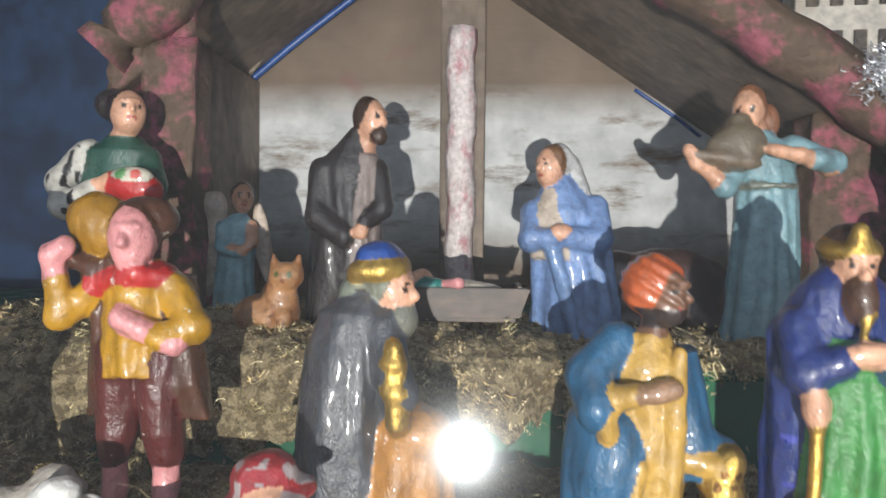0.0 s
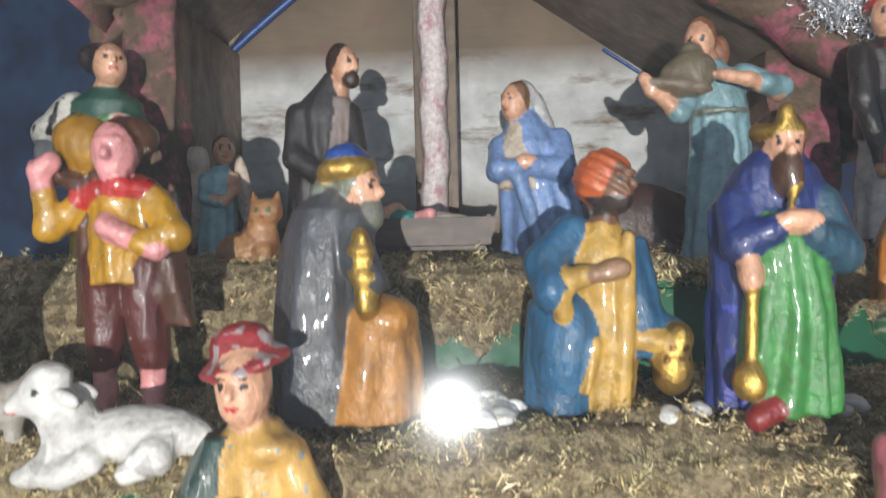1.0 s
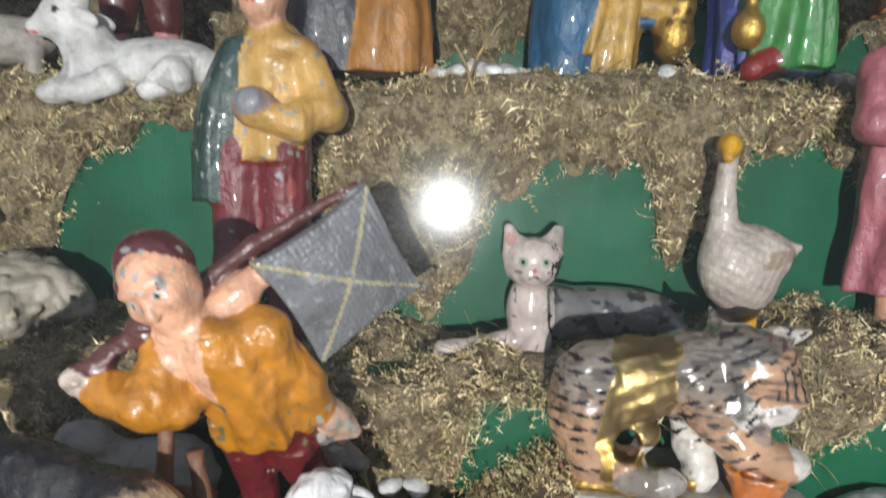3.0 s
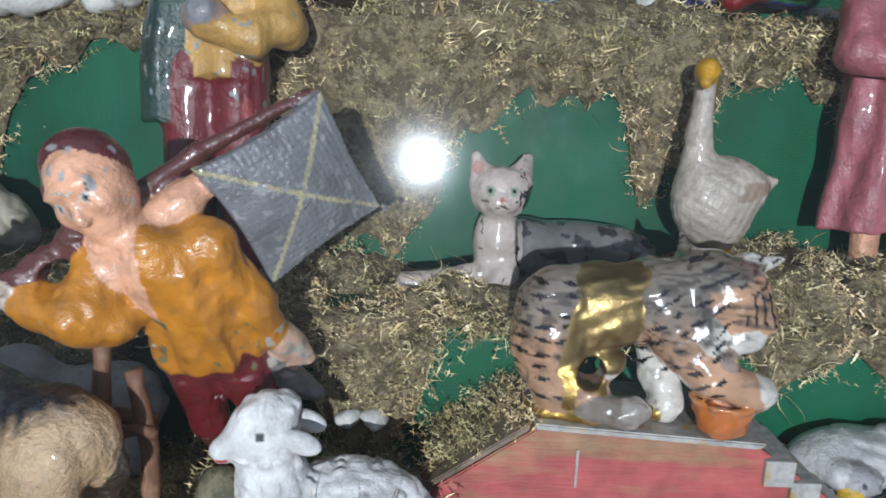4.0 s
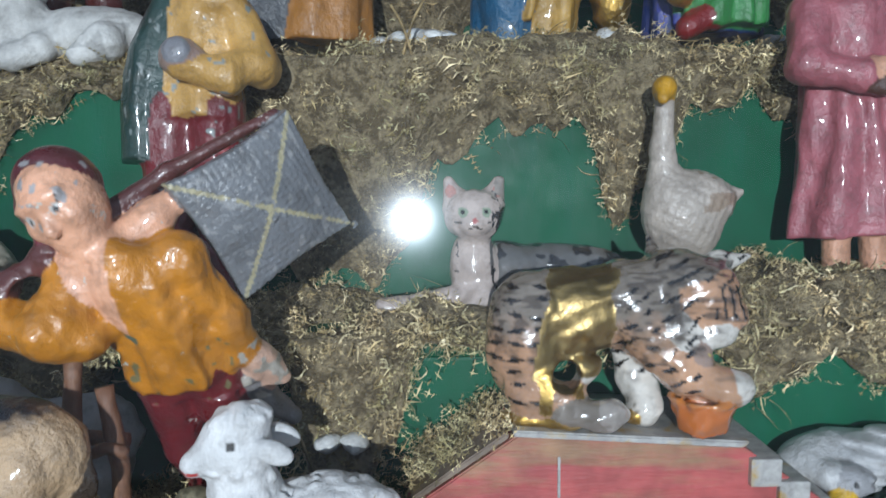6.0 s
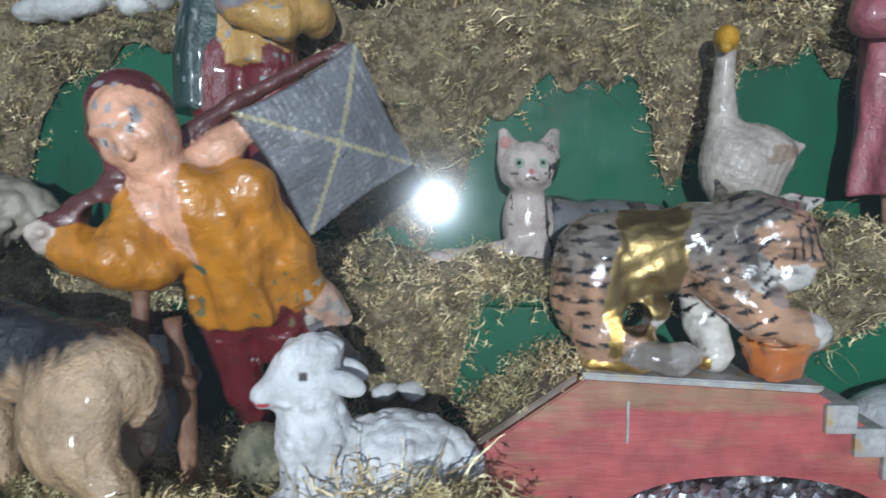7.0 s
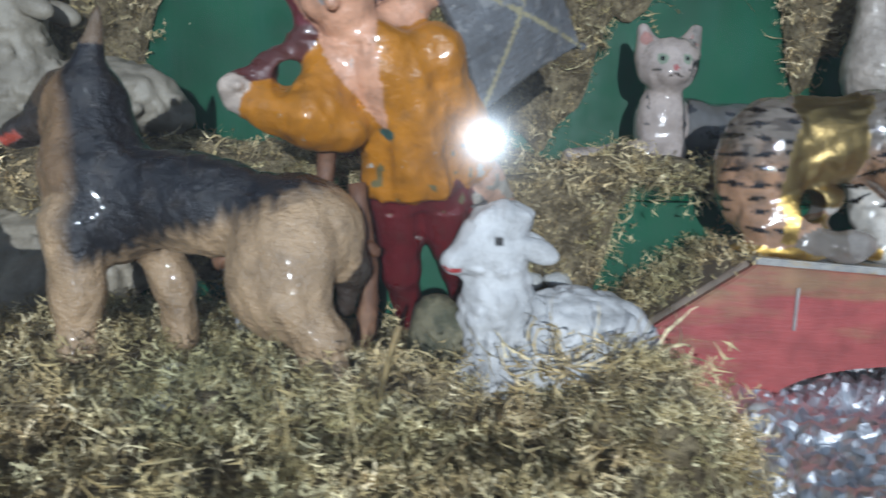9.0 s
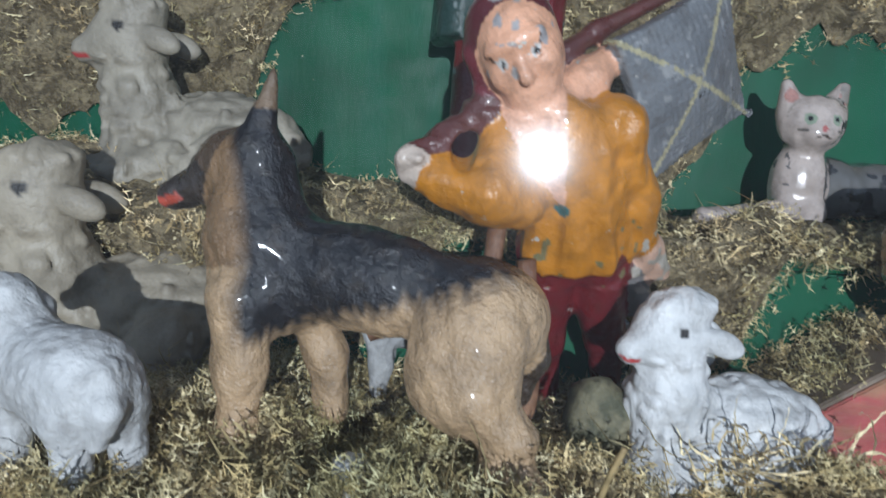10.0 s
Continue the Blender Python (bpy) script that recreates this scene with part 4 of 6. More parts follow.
def drummer():
    f = Clay(4)
    f.loft([(0, 0, 0, 26, 20), (50, 0, 0, 24, 20), (88, 2, 0, 24, 20)], (0.40, 0.24, 0.02), 7, 1.5)
    f.loft([(84, 2, 0, 28, 20), (120, 4, 0, 29, 20), (148, 8, 0, 27, 18), (160, 12, 0, 12, 11)], (0.018, 0.075, 0.05), 6, 1.0)
    f.limb([(-18, -2, 146), (-34, -10, 122), (-26, -22, 104), (4, -30, 116)], (12, 13, 11, 8), (0.52, 0.50, 0.44))
    f.brush(lambda p: (p[:, 0] < -12) & (p[:, 2] > 92) & (p[:, 2] < 152) & (lattice_noise(p / np.array((5, 5, 9)), 8) > 0.28), BLACK)
    f.limb([(0, -30, 116), (18, -34, 122)], (6, 6), SKIN)
    f.limb([(32, -2, 142), (42, -14, 120), (36, -28, 112)], (10, 9, 7), (0.018, 0.075, 0.05))
    f.ell((34, -30, 118), (24, 13, 13), RED, (0, 12, 0))
    f.ell((36, -36, 126), (15, 8, 7), (0.55, 0.52, 0.42))
    f.dot((30, -43, 128), 5, (0.10, 0.28, 0.10))
    f.dot((42, -43, 127), 4, (0.5, 0.08, 0.06))
    f.cap((10, -2, 156), (15, -5, 168), 9, 8, SKIN)
    face(f, (18, -7, 178), 17, SKIN, (0.024, 0.018, 0.018), 38, -12)
    f.ell((2, 4, 186), (16, 16, 14), (0.03, 0.022, 0.02))
    f.relief(creases(8, 0.7, 8))
    return f.bake("statue", enamel, pose(-0.268, 0.58, 0.320), "plaster statue with green vest holding a red basket", "statue", 1.9, "shepherd statues")


def piper():
    f = Clay(4)
    yellow, brown, maroon = (0.42, 0.22, 0.012), (0.085, 0.036, 0.020), (0.085, 0.018, 0.015)
    f.limb([(-16, -4, 0), (-16, 0, 12), (-16, 0, 36)], (6.5, 6.5, 8), PINK_SKIN)
    f.limb([(16, -4, 0), (16, 0, 12), (16, 0, 36)], (6.5, 6.5, 8), PINK_SKIN)
    f.limb([(-16, 0, 33), (-15, 0, 44), (-11, 0, 84)], (10.5, 12, 15), maroon, blend=2)
    f.limb([(16, 0, 33), (15, 0, 44), (11, 0, 84)], (10.5, 12, 15), maroon, blend=2)
    f.loft([(50, -27, 10, 12, 10), (70, -24, 8, 12, 15), (130, -18, 6, 12, 14)], brown, 4, 1)
    f.loft([(50, 28, 10, 12, 10), (70, 26, 8, 12, 15), (130, 18, 6, 12, 14)], brown, 4, 1)
    f.loft([(78, 0, -3, 17, 17), (100, 0, -3, 17, 17), (126, 0, -2, 18, 16), (140, 0, 0, 12, 11)], yellow, 5, 0.8)
    f.ell((0, -2, 131), (24, 17, 9), RED)
    f.cap((-22, -8, 126), (6, -16, 134), 6, 5, RED)
    f.limb([(23, -2, 124), (38, -10, 104), (22, -20, 100)], (9, 8.5, 7), yellow)
    f.limb([(30, -18, 96), (0, -22, 110)], (6.5, 6), PINK_SKIN)
    f.limb([(-22, -2, 126), (-42, -10, 110), (-42, -14, 128)], (9, 8.5, 7), yellow)
    f.limb([(-43, -14, 130), (-44, -16, 142), (-36, -16, 147)], (6.5, 6, 5.5), PINK_SKIN)
    f.ell((-22, 0, 158), (23, 14, 17), (0.30, 0.15, 0.012), (0, 28, 0))
    f.ell((-18, 4, 150), (10, 14, 8), (0.07, 0.03, 0.015))
    f.limb([(-46, -4, 142), (-20, -8, 134), (-6, -12, 142)], (6, 5, 4), (0.08, 0.035, 0.02))
    face(f, (2, -10, 152), 17, PINK_SKIN, brown, 6, plain=True)
    f.ell((2, 3, 162), (19, 17, 13), brown, blend=1)
    f.relief(creases(9, 1.0, 9))
    return f.bake("statue", worn_enamel, pose(-0.158, 0.412, 0.250) @ Matrix.Diagonal((0.92, 1, 1, 1)), "plaster shepherd statue in brown coat carrying a bagpipe", "statue", 1.3, "shepherd statues")


def kneeling_king():
    """Slate cloak, ochre robe, crown round a blue cap."""
    f = Clay(4)
    slate, ochre = (0.052, 0.056, 0.064), (0.36, 0.16, 0.03)
    f.loft([(0, -16, 0, 28, 30), (50, -16, 0, 28, 29), (90, -13, 0, 26, 25), (112, -8, 0, 22, 20), (122, -2, 0, 12, 12)], slate, 7, 1.2)
    f.loft([(0, 14, 0, 34, 30), (30, 18, 0, 30, 28), (56, 20, 0, 24, 22), (64, 18, 0, 12, 12)], ochre, 8, 1.4)
    f.ell((26, -8, 52), (20, 18, 13), ochre)
    f.limb([(8, -10, 104), (14, -20, 84), (22, -24, 74)], (12, 10, 8), slate)
    f.limb([(18, -26, 62), (16, -26, 96)], (7, 5), GOLD, 0.9)
    f.ell((17, -27, 76), (9, 7, 4), GOLD, gilt=0.9)
    f.ell((16, -27, 90), (7, 6, 3), GOLD, gilt=0.9)
    face(f, (12, -5, 122), 15, SKIN, (0.16, 0.17, 0.13), 68)
    f.ell((17, -9, 108), (10, 9, 9), (0.15, 0.15, 0.12))
    f.ring((4, -3, 133), 14, 4.5, GOLD, (0, -6, 0), 0.8)
    f.ell((4, -3, 139), (14, 14, 8), (0.02, 0.07, 0.30))
    f.ell((-8, 2, 120), (13, 13, 10), (0.17, 0.19, 0.15))
    f.relief(creases(8, 0.7, 10))
    return f.bake("statue", enamel, pose(-0.024, 0.395, 0.252) @ Matrix.Diagonal((0.9, 1, 1.02, 1)), "kneeling plaster king statue in slate cloak and ochre robe", "statue", 1.3, "king statues")


def turban_king():
    f = Clay(4)
    blue, yellow = (0.022, 0.10, 0.20), (0.46, 0.28, 0.06)
    f.loft([(0, 2, 2, 18, 22), (50, 4, 0, 20, 20), (88, 0, 0, 22, 18), (104, 0, 0, 12, 12)], yellow, 7, 1.2)
    f.loft([(0, -26, 4, 24, 24), (40, -26, 4, 23, 24), (60, -24, 4, 22, 20), (70, -22, 4, 10, 10)], blue, 5, 1)
    f.ell((-22, -10, 36), (20, 16, 27), blue, (0, 8, 0), blend=8)
    f.limb([(-8, -22, 40), (-14, -24, 14)], (2.2, 2.2), yellow)
    f.loft([(30, 26, 6, 16, 18), (50, 24, 6, 17, 18), (96, 16, 4, 15, 15)], blue, 5, 0.9)
    f.cap((28, 2, 44), (46, -2, 42), 16, 9, blue)
    f.limb([(-18, 0, 98), (-36, -6, 82), (-34, -18, 68)], (12, 13, 12), blue)
    f.limb([(-30, -18, 72), (-14, -24, 76)], (8, 6), yellow)
    f.limb([(-14, -25, 76), (8, -26, 80)], (5, 5.5), (0.28, 0.16, 0.09))
    f.limb([(-30, -22, 66), (-28, -22, 56)], (7, 5), yellow)
    f.limb([(14, -16, 96), (12, -18, 60), (8, -18, 0)], (4, 5, 6), yellow)
    f.limb([(22, -10, 40), (40, -14, 38)], (5, 6), yellow)
    f.ell((42, -10, 24), (13, 13, 16), GOLD, gilt=0.9)
    f.ell((46, -12, 40), (9, 9, 9), GOLD, gilt=0.9)
    for i in range(5):
        f.dot((36 + 4 * i, -20, 30 + (i % 2) * 6), 2.5, (0.2, 0.1, 0.03), 0.8)
    f.hole((27, -60, 20), (27, 60, 20), 5.5)
    f.cap((0, -3, 98), (4, -5, 112), 8, 8, DARK_SKIN)
    face(f, (8, -9, 124), 15, DARK_SKIN, None, 32, -10, (0.42, 0.06, 0.05))
    f.ell((3, -1, 129), (19, 18, 17), (0.46, 0.10, 0.03), blend=1)
    f.brush(lambda p: (p[:, 2] > 108) & (p[:, 2] < 119) & (p[:, 1] < -6) & (np.abs(p[:, 0] - 6) < 16), (0.03, 0.02, 0.018))
    f.line((15, -25, 116), (19, -23, 116), 2.2, (0.45, 0.1, 0.08))
    f.dot((10, -23, 127), 2.4, WHITE)
    f.dot((18, -21, 127), 2.4, WHITE)
    f.relief(creases(9, 0.7, 11))
    f.relief(lambda p: np.where(p[:, 2] > 118, 0.7 * np.sin(p[:, 2] * 0.9 + p[:, 0] * 0.5), 0).astype(np.float32))
    return f.bake("statue", enamel, pose(0.120, 0.405, 0.251) @ Matrix.Diagonal((0.87, 1, 1, 1)), "kneeling plaster king statue with orange turban and gold pot", "statue", 1.3, "king statues")


def standing_king():
    f = Clay(4)
    blue, green = (0.018, 0.034, 0.15), (0.05, 0.22, 0.055)
    f.loft([(4, 2, 8, 37, 20), (60, 0, 7, 36, 20), (110, 2, 4, 36, 20), (132, 2, 2, 24, 17), (142, 2, 0, 12, 12)], blue, 6, 1.2)
    f.loft([(6, 4, -10, 27, 16), (60, 4, -10, 24, 17), (98, 0, -12, 20, 15), (108, 0, -12, 12, 10)], green, 11, 1.8)
    f.limb([(-26, -4, 112), (-28, -16, 92), (-12, -24, 100)], (10, 9, 7), blue)
    f.limb([(26, -4, 112), (31, -14, 88), (10, -25, 98)], (11, 11, 8), (0.025, 0.07, 0.11))
    f.ell((0, -28, 104), (13, 6, 6), SKIN)
    f.ell((-24, -22, 78), (7, 7, 10), SKIN)
    f.limb([(-24, -24, 74), (-25, -24, 34)], (3.5, 3), GOLD, 0.9)
    f.ell((-26, -25, 24), (9, 9, 10), GOLD, gilt=0.9)
    f.brush(lambda p: (p[:, 0] < -20) & (p[:, 1] > -14) & (p[:, 1] < -4) & (p[:, 2] < 60) & (lattice_noise(p / 6, 3) > 0.35), (0.05, 0.06, 0.3))
    f.cap((-22, -22, 4), (-6, -20, 10), 6, 7, (0.20, 0.014, 0.014))
    face(f, (2, -7, 142), 14, SKIN, (0.07, 0.035, 0.02), -8)
    f.ell((1, -16, 128), (9, 8, 12), (0.075, 0.035, 0.018))
    f.cap((3, -20, 122), (-2, -24, 112), 3, 2, GOLD, 0.9)
    f.ring((2, -3, 151), 11.5, 4, GOLD, (6, 0, 0), 0.9)
    f.ell((1, -14, 156), (5, 4, 8), GOLD, gilt=0.9)
    f.ell((6, 3, 148), (14, 13, 16), (0.06, 0.035, 0.02))
    f.relief(creases(9, 0.8, 12))
    return f.bake("statue", enamel, pose(0.208, 0.385, 0.250) @ Matrix.Diagonal((0.88, 1, 1, 1)), "plaster king statue in blue cloak and green robe", "statue", 1.3, "king statues")


def hat_shepherd():
    f = Clay(4)
    coat, cream, trousers = (0.020, 0.048, 0.040), (0.52, 0.31, 0.085), (0.15, 0.014, 0.018)
    f.limb([(-15, 0, 0), (-11, 0, 78)], (10, 12.5), trousers)
    f.limb([(11, 2, 0), (9, 0, 78)], (10, 12.5), trousers)
    f.loft([(76, 2, 0, 18, 14), (92, 3, 0, 18, 14), (118, 6, 0, 20, 14), (132, 4, 0, 10, 10)], cream, 5, 0.7)
    f.loft([(58, -22, 4, 13, 16), (80, -21, 3, 13, 17), (104, -17, 2, 13, 16), (126, -9, 2, 9, 12)], coat, 4, 0.9)
    f.limb([(20, -2, 118), (31, -6, 96), (18, -17, 92)], (8, 8, 6.5), cream)
    f.limb([(20, -18, 88), (2, -20, 94)], (6, 6), cream)
    f.ell((2, -21, 97), (9, 6, 7), (0.34, 0.24, 0.20))
    f.ell((2, -26, 98), (5, 3, 4), (0.25, 0.25, 0.27))
    f.cap((4, -2, 124), (3, -4, 136), 8, 8, SKIN)
    f.ell((12, -8, 122), (12, 8, 6), cream)
    face(f, (2, -7, 146), 15, SKIN, None, -6, 0, (0.42, 0.03, 0.03))
    f.dot((-3, -21, 144), 2.4, (0.22, 0.26, 0.28))
    f.ell((0, -1, 155), (20, 18, 4.2), (0.30, 0.03, 0.035), (10, -12, 0), blend=1.5)
    f.ell((-2, 1, 162), (13, 12, 9.5), (0.30, 0.025, 0.03), (0, -10, 0), blend=4)
    f.brush(lambda p: (p[:, 2] > 150) & (lattice_noise(p * np.array((0.6, 0.6, 1.0)) / 3.0, 5) > 0.40), (0.36, 0.30, 0.30))
    f.brush(lambda p: (p[:, 2] > 45) & (p[:, 2] < 125) & (lattice_noise(p / 3.0, 15) > 0.72), (0.24, 0.27, 0.26))
    f.brush(lambda p: (p[:, 2] < 72) & (lattice_noise(p * np.array((1, 1, 0.4)) / 5.0, 25) > 0.6), (0.30, 0.06, 0.06))
    f.relief(creases(8, 0.8, 13))
    return f.bake("statue", enamel, pose(-0.058, 0.314, 0.121, -4, 0, 0) @ Matrix.Diagonal((0.93, 1, 1, 1)), "plaster shepherd statue in red hat and green coat", "statue", 1.15, "shepherd statues", 1.12)


def pink_woman():
    f = Clay(4)
    pink = (0.36, 0.11, 0.13)
    f.limb([(-10, 0, 0), (-9, 0, 40)], (6, 7), SKIN)
    f.limb([(12, 0, 0), (11, 0, 40)], (6, 7), SKIN)
    f.loft([(34, 0, 0, 32, 22), (60, 0, 0, 28, 21), (110, 0, 0, 24, 18), (150, 2, 0, 26, 17), (164, 4, 0, 14, 12)], pink, 9, 2.0)
    f.limb([(-22, -4, 150), (-30, -14, 122), (-8, -22, 114)], (10, 9, 7), pink)
    f.limb([(26, -4, 150), (34, -14, 124), (14, -22, 116)], (10, 9, 7), pink)
    f.limb([(-8, -22, 114), (14, -24, 118)], (6, 6), SKIN)
    f.limb([(22, -20, 112), (26, -22, 60)], (6, 5), (0.13, 0.045, 0.03))
    f.ell((10, -26, 108), (16, 5, 5), (0.07, 0.03, 0.02))
    f.cap((4, -2, 160), (4, -4, 172), 8, 8, SKIN)
    face(f, (4, -7, 182), 15, SKIN, (0.12, 0.04, 0.03), -18)
    f.limb([(-10, 0, 186), (-12, 0, 166)], (6, 4), (0.30, 0.12, 0.06))
    f.ell((4, -2, 205), (30, 22, 13), (0.016, 0.11, 0.05), (0, 4, 0))
    f.brush(lambda p: (p[:, 2] > 197) & (np.sin(p[:, 0] * 0.55 + p[:, 2] * 0.9 + p[:, 1] * 0.3) > 0.72), (0.42, 0.40, 0.26))
    f.relief(creases(8, 0.9, 14))
    return f.bake("statue", enamel, pose(0.263, 0.326, 0.116, 0, -4, 0), "plaster woman statue in pink dress with green headgear", "statue", 1.3, "shepherd statues", 0.92)


def dark_woman():
    f = Clay(4)
    f.loft([(0, 0, 0, 24, 18), (50, 0, 0, 22, 17), (86, 0, 0, 19, 15)], (0.52, 0.48, 0.46), 9, 1.6)
    f.loft([(80, 0, 0, 24, 18), (120, 0, 0, 26, 18), (150, 0, 0, 24, 16), (162, 0, 0, 10, 10)], (0.022, 0.018, 0.016), 5, 1.2)
    f.limb([(-22, -4, 148), (-26, -16, 110), (-14, -20, 62)], (10, 9, 7), (0.022, 0.018, 0.016))
    f.ell((-14, -22, 54), (6, 5, 8), SKIN)
    f.cap((-4, -14, 150), (4, -18, 110), 5, 4, RED)
    face(f, (-2, -6, 176), 16, SKIN, (0.04, 0.02, 0.015), -20)
    f.ell((2, 2, 186), (17, 17, 12), RED)
    f.relief(creases(9, 0.8, 15))
    return f.bake("statue", enamel, pose(0.385, 0.580, 0.340), "plaster woman statue in black with a red kerchief", "statue", 2.0, "shepherd statues")


def orange_woman():
    f = Clay(4)
    f.loft([(0, 0, 0, 32, 24), (40, 0, 0, 30, 23), (70, 2, 0, 22, 18)], (0.44, 0.16, 0.02), 9, 1.8)
    f.loft([(62, 2, 0, 24, 18), (95, 2, 0, 26, 17), (112, 4, 0, 12, 11)], (0.44, 0.03, 0.02), 6, 1.2)
    f.limb([(-18, -4, 98), (-22, -16, 76), (0, -22, 74)], (10, 9, 7), (0.44, 0.03, 0.02))
    face(f, (4, -5, 126), 14, SKIN, (0.05, 0.025, 0.02), -20)
    f.ell((6, 3, 132), (15, 14, 13), (0.20, 0.05, 0.02))
    f.relief(creases(9, 0.8, 16))
    return f.bake("statue", enamel, pose(0.345, 0.470, 0.300), "plaster woman statue in orange skirt and red shawl", "statue", 1.9, "shepherd statues")


def vendor():
    f = Clay(4)
    orange = (0.42, 0.17, 0.02)
    f.limb([(-10, 0, 0), (-9, 0, 70)], (9, 12), orange)
    f.limb([(12, 0, 0), (10, 0, 70)], (9, 12), orange)
    f.loft([(62, 0, 0, 22, 17), (100, 0, 0, 23, 17), (130, 0, 0, 22, 15), (142, 0, 0, 10, 10)], (0.30, 0.24, 0.18), 5, 0.8)
    f.limb([(20, -4, 126), (28, -18, 104), (14, -24, 98)], (9, 8, 6), (0.30, 0.24, 0.18))
    f.ell((16, -24, 82), (16, 12, 20), (0.44, 0.12, 0.03))
    f.ell((18, -22, 100), (12, 10, 8), (0.03, 0.13, 0.05))
    face(f, (2, -6, 156), 15, SKIN, None, 60)
    f.ell((0, 0, 166), (18, 16, 9), (0.45, 0.3, 0.1))
    f.relief(creases(9, 0.8, 17))
    return f.bake("statue", enamel, pose(-0.262, 0.400, 0.242), "plaster vendor statue with a basket of fruit", "statue", 1.4, "shepherd statues")


def net_fisher():
    """Fisherman in an ochre jacket who leans out towards the glass, with a grey net on a pole over his shoulder."""
    f = Clay(3)
    jacket, maroon, net = (0.49, 0.195, 0.010), (0.14, 0.014, 0.018), (0.17, 0.175, 0.185)
    skin, palm = (0.74, 0.40, 0.25), (0.62, 0.40, 0.29)
    f.limb([(6, 0, 8), (2, 0, 32), (0, 1, 68)], (4.6, 7.0, 11), maroon)
    f.limb([(29, 4, 8), (24, 3, 32), (15, 2, 68)], (4.6, 7.0, 11), maroon)
    f.limb([(7, -7, 2), (6, 0, 4), (5, 0, 15)], (4.2, 4.6, 4.0), skin)
    f.limb([(31, -3, 3), (29, 4, 5), (28, 4, 15)], (4.2, 4.6, 4.0), skin)
    f.loft([(66, 7, -1, 16.5, 11.5), (71, 7, -1, 17.5, 12), (80, 6, -1, 16.2, 12), (94, 3, -2, 17, 13), (110, -1, -2, 19.5, 12.5), (120, -5, -1, 13, 10)], jacket, 7, 1.0, twist=0.05)
    f.ell((-4, -7, 108), (10, 7, 16), jacket, (0, 12, 0), blend=4)
    f.ell((14, 2, 112), (10, 9.5, 10), jacket)
    f.limb([(14, 2, 111), (25, 4, 88), (28, 6, 74)], (8.5, 7.2, 6.2), jacket)
    f.limb([(33, 7, 68), (36, 10, 60)], (5.6, 5.0), palm)
    f.limb([(37, 7, 61), (41, 8, 57)], (2.4, 2.2), palm)
    f.limb([(35, 7, 58), (33, 8, 51)], (2.6, 2.2), palm)
    f.limb([(28, 6, 60), (34, 8, 46), (43, 8, 38)], (4, 5.5, 3), (0.20, 0.185, 0.18))
    f.limb([(-15, -2, 109), (-21, -19, 98), (-37, -17, 101)], (9, 9.5, 6.5), jacket)
    f.ell((-14, -16, 94), (9, 7, 7), jacket, (0, 14, 0), blend=4)
    f.ell((-43, -16, 103), (5.6, 5.0, 5.4), (0.60, 0.50, 0.42))
    f.limb([(-46, -19, 107), (-42, -21, 108)], (2.2, 2.0), (0.60, 0.50, 0.42))
    f.limb([(-42, -15, 106), (-24, -2, 118), (8, 22, 135), (42, 42, 149)], (3.8, 4.2, 2.8, 2.0), (0.10, 0.032, 0.028))
    f.limb([(-5, 2, 117), (6, 10, 124), (12, 16, 128)], (7.5, 5.8, 4.6), skin)
    # the net: a square cloth hung by one corner, bellied towards the viewer
    middle = np.array((38, 27, 120), np.float32)
    u, v = np.array((36, 30, 16), np.float32), np.array((22, 5, -44), np.float32)
    u /= np.linalg.norm(u)
    v -= (v @ u) * u
    v /= np.linalg.norm(v)
    n = np.cross(u, v)
    n = n if n[1] < 0 else -n

    def cloth(p):
        q = p - middle
        a, b = q @ u, q @ v
        belly = 5.0 * np.clip(1 - (a / 25) ** 2, 0, 1) * np.clip(1 - (b / 25) ** 2, 0, 1)
        waist = 25.0 - 1.8 * (1 - (np.minimum(np.abs(a), np.abs(b)) / 25) ** 2)
        return np.maximum(np.maximum(np.abs(a), np.abs(b)) - waist, np.abs(q @ n - belly) - 2.4) * 0.85

    f.put(cloth, middle - 36, middle + 36, net, 0.0, 1.6)

    def on_net(p):
        q = p - middle
        return (np.abs(q @ u) < 26) & (np.abs(q @ v) < 26) & (np.abs(q @ n - 2.5) < 6) & (p[:, 1] > 4)

    f.relief(lambda p: np.where(on_net(p), 0.16 * np.sin((p - middle) @ u * 2.7) + 0.16 * np.sin((p - middle) @ v * 2.7), 0).astype(np.float32))
    cord = (0.40, 0.36, 0.22)
    f.brush(lambda p: on_net(p) & (np.abs((p - middle) @ (u - v)) < 1.1), cord)
    f.brush(lambda p: on_net(p) & (np.abs((p - middle) @ (u + v)) < 1.1), cord)
    f.brush(lambda p: on_net(p) & (lattice_noise(p / 2.4, 61) > 0.62), (0.27, 0.27, 0.27))
    # bare chest, neck and the tilted head
    f.cap((-7, -3, 116), (-12, -3, 124), 8.5, 8, skin)
    h = np.array((-16, -1, 134.0))
    lean = (0, -28, 0)
    r = turned(lean)
    at = lambda *q: h + r @ np.array(q, np.float32)
    f.ell(h, (12, 12, 15), skin, lean, blend=1.5)
    f.ell(at(0, -4, -9), (8.5, 7.5, 6.5), skin, lean, blend=2)
    for s in (-1, 1):
        f.ell(at(5.4 * s, -8, -3), (4.6, 3.2, 4), skin, blend=3)
    f.ell(at(0, -9, 5.2), (8.5, 3, 2.2), skin, lean, blend=2.5)
    f.cap(at(0, -10.5, 2), at(0, -13, -4), 1.3, 2.2, skin, blend=1.2)
    f.ell(at(-1, 4.5, 4.5), (13.2, 11.5, 13.5), (0.11, 0.025, 0.030), lean, blend=1)
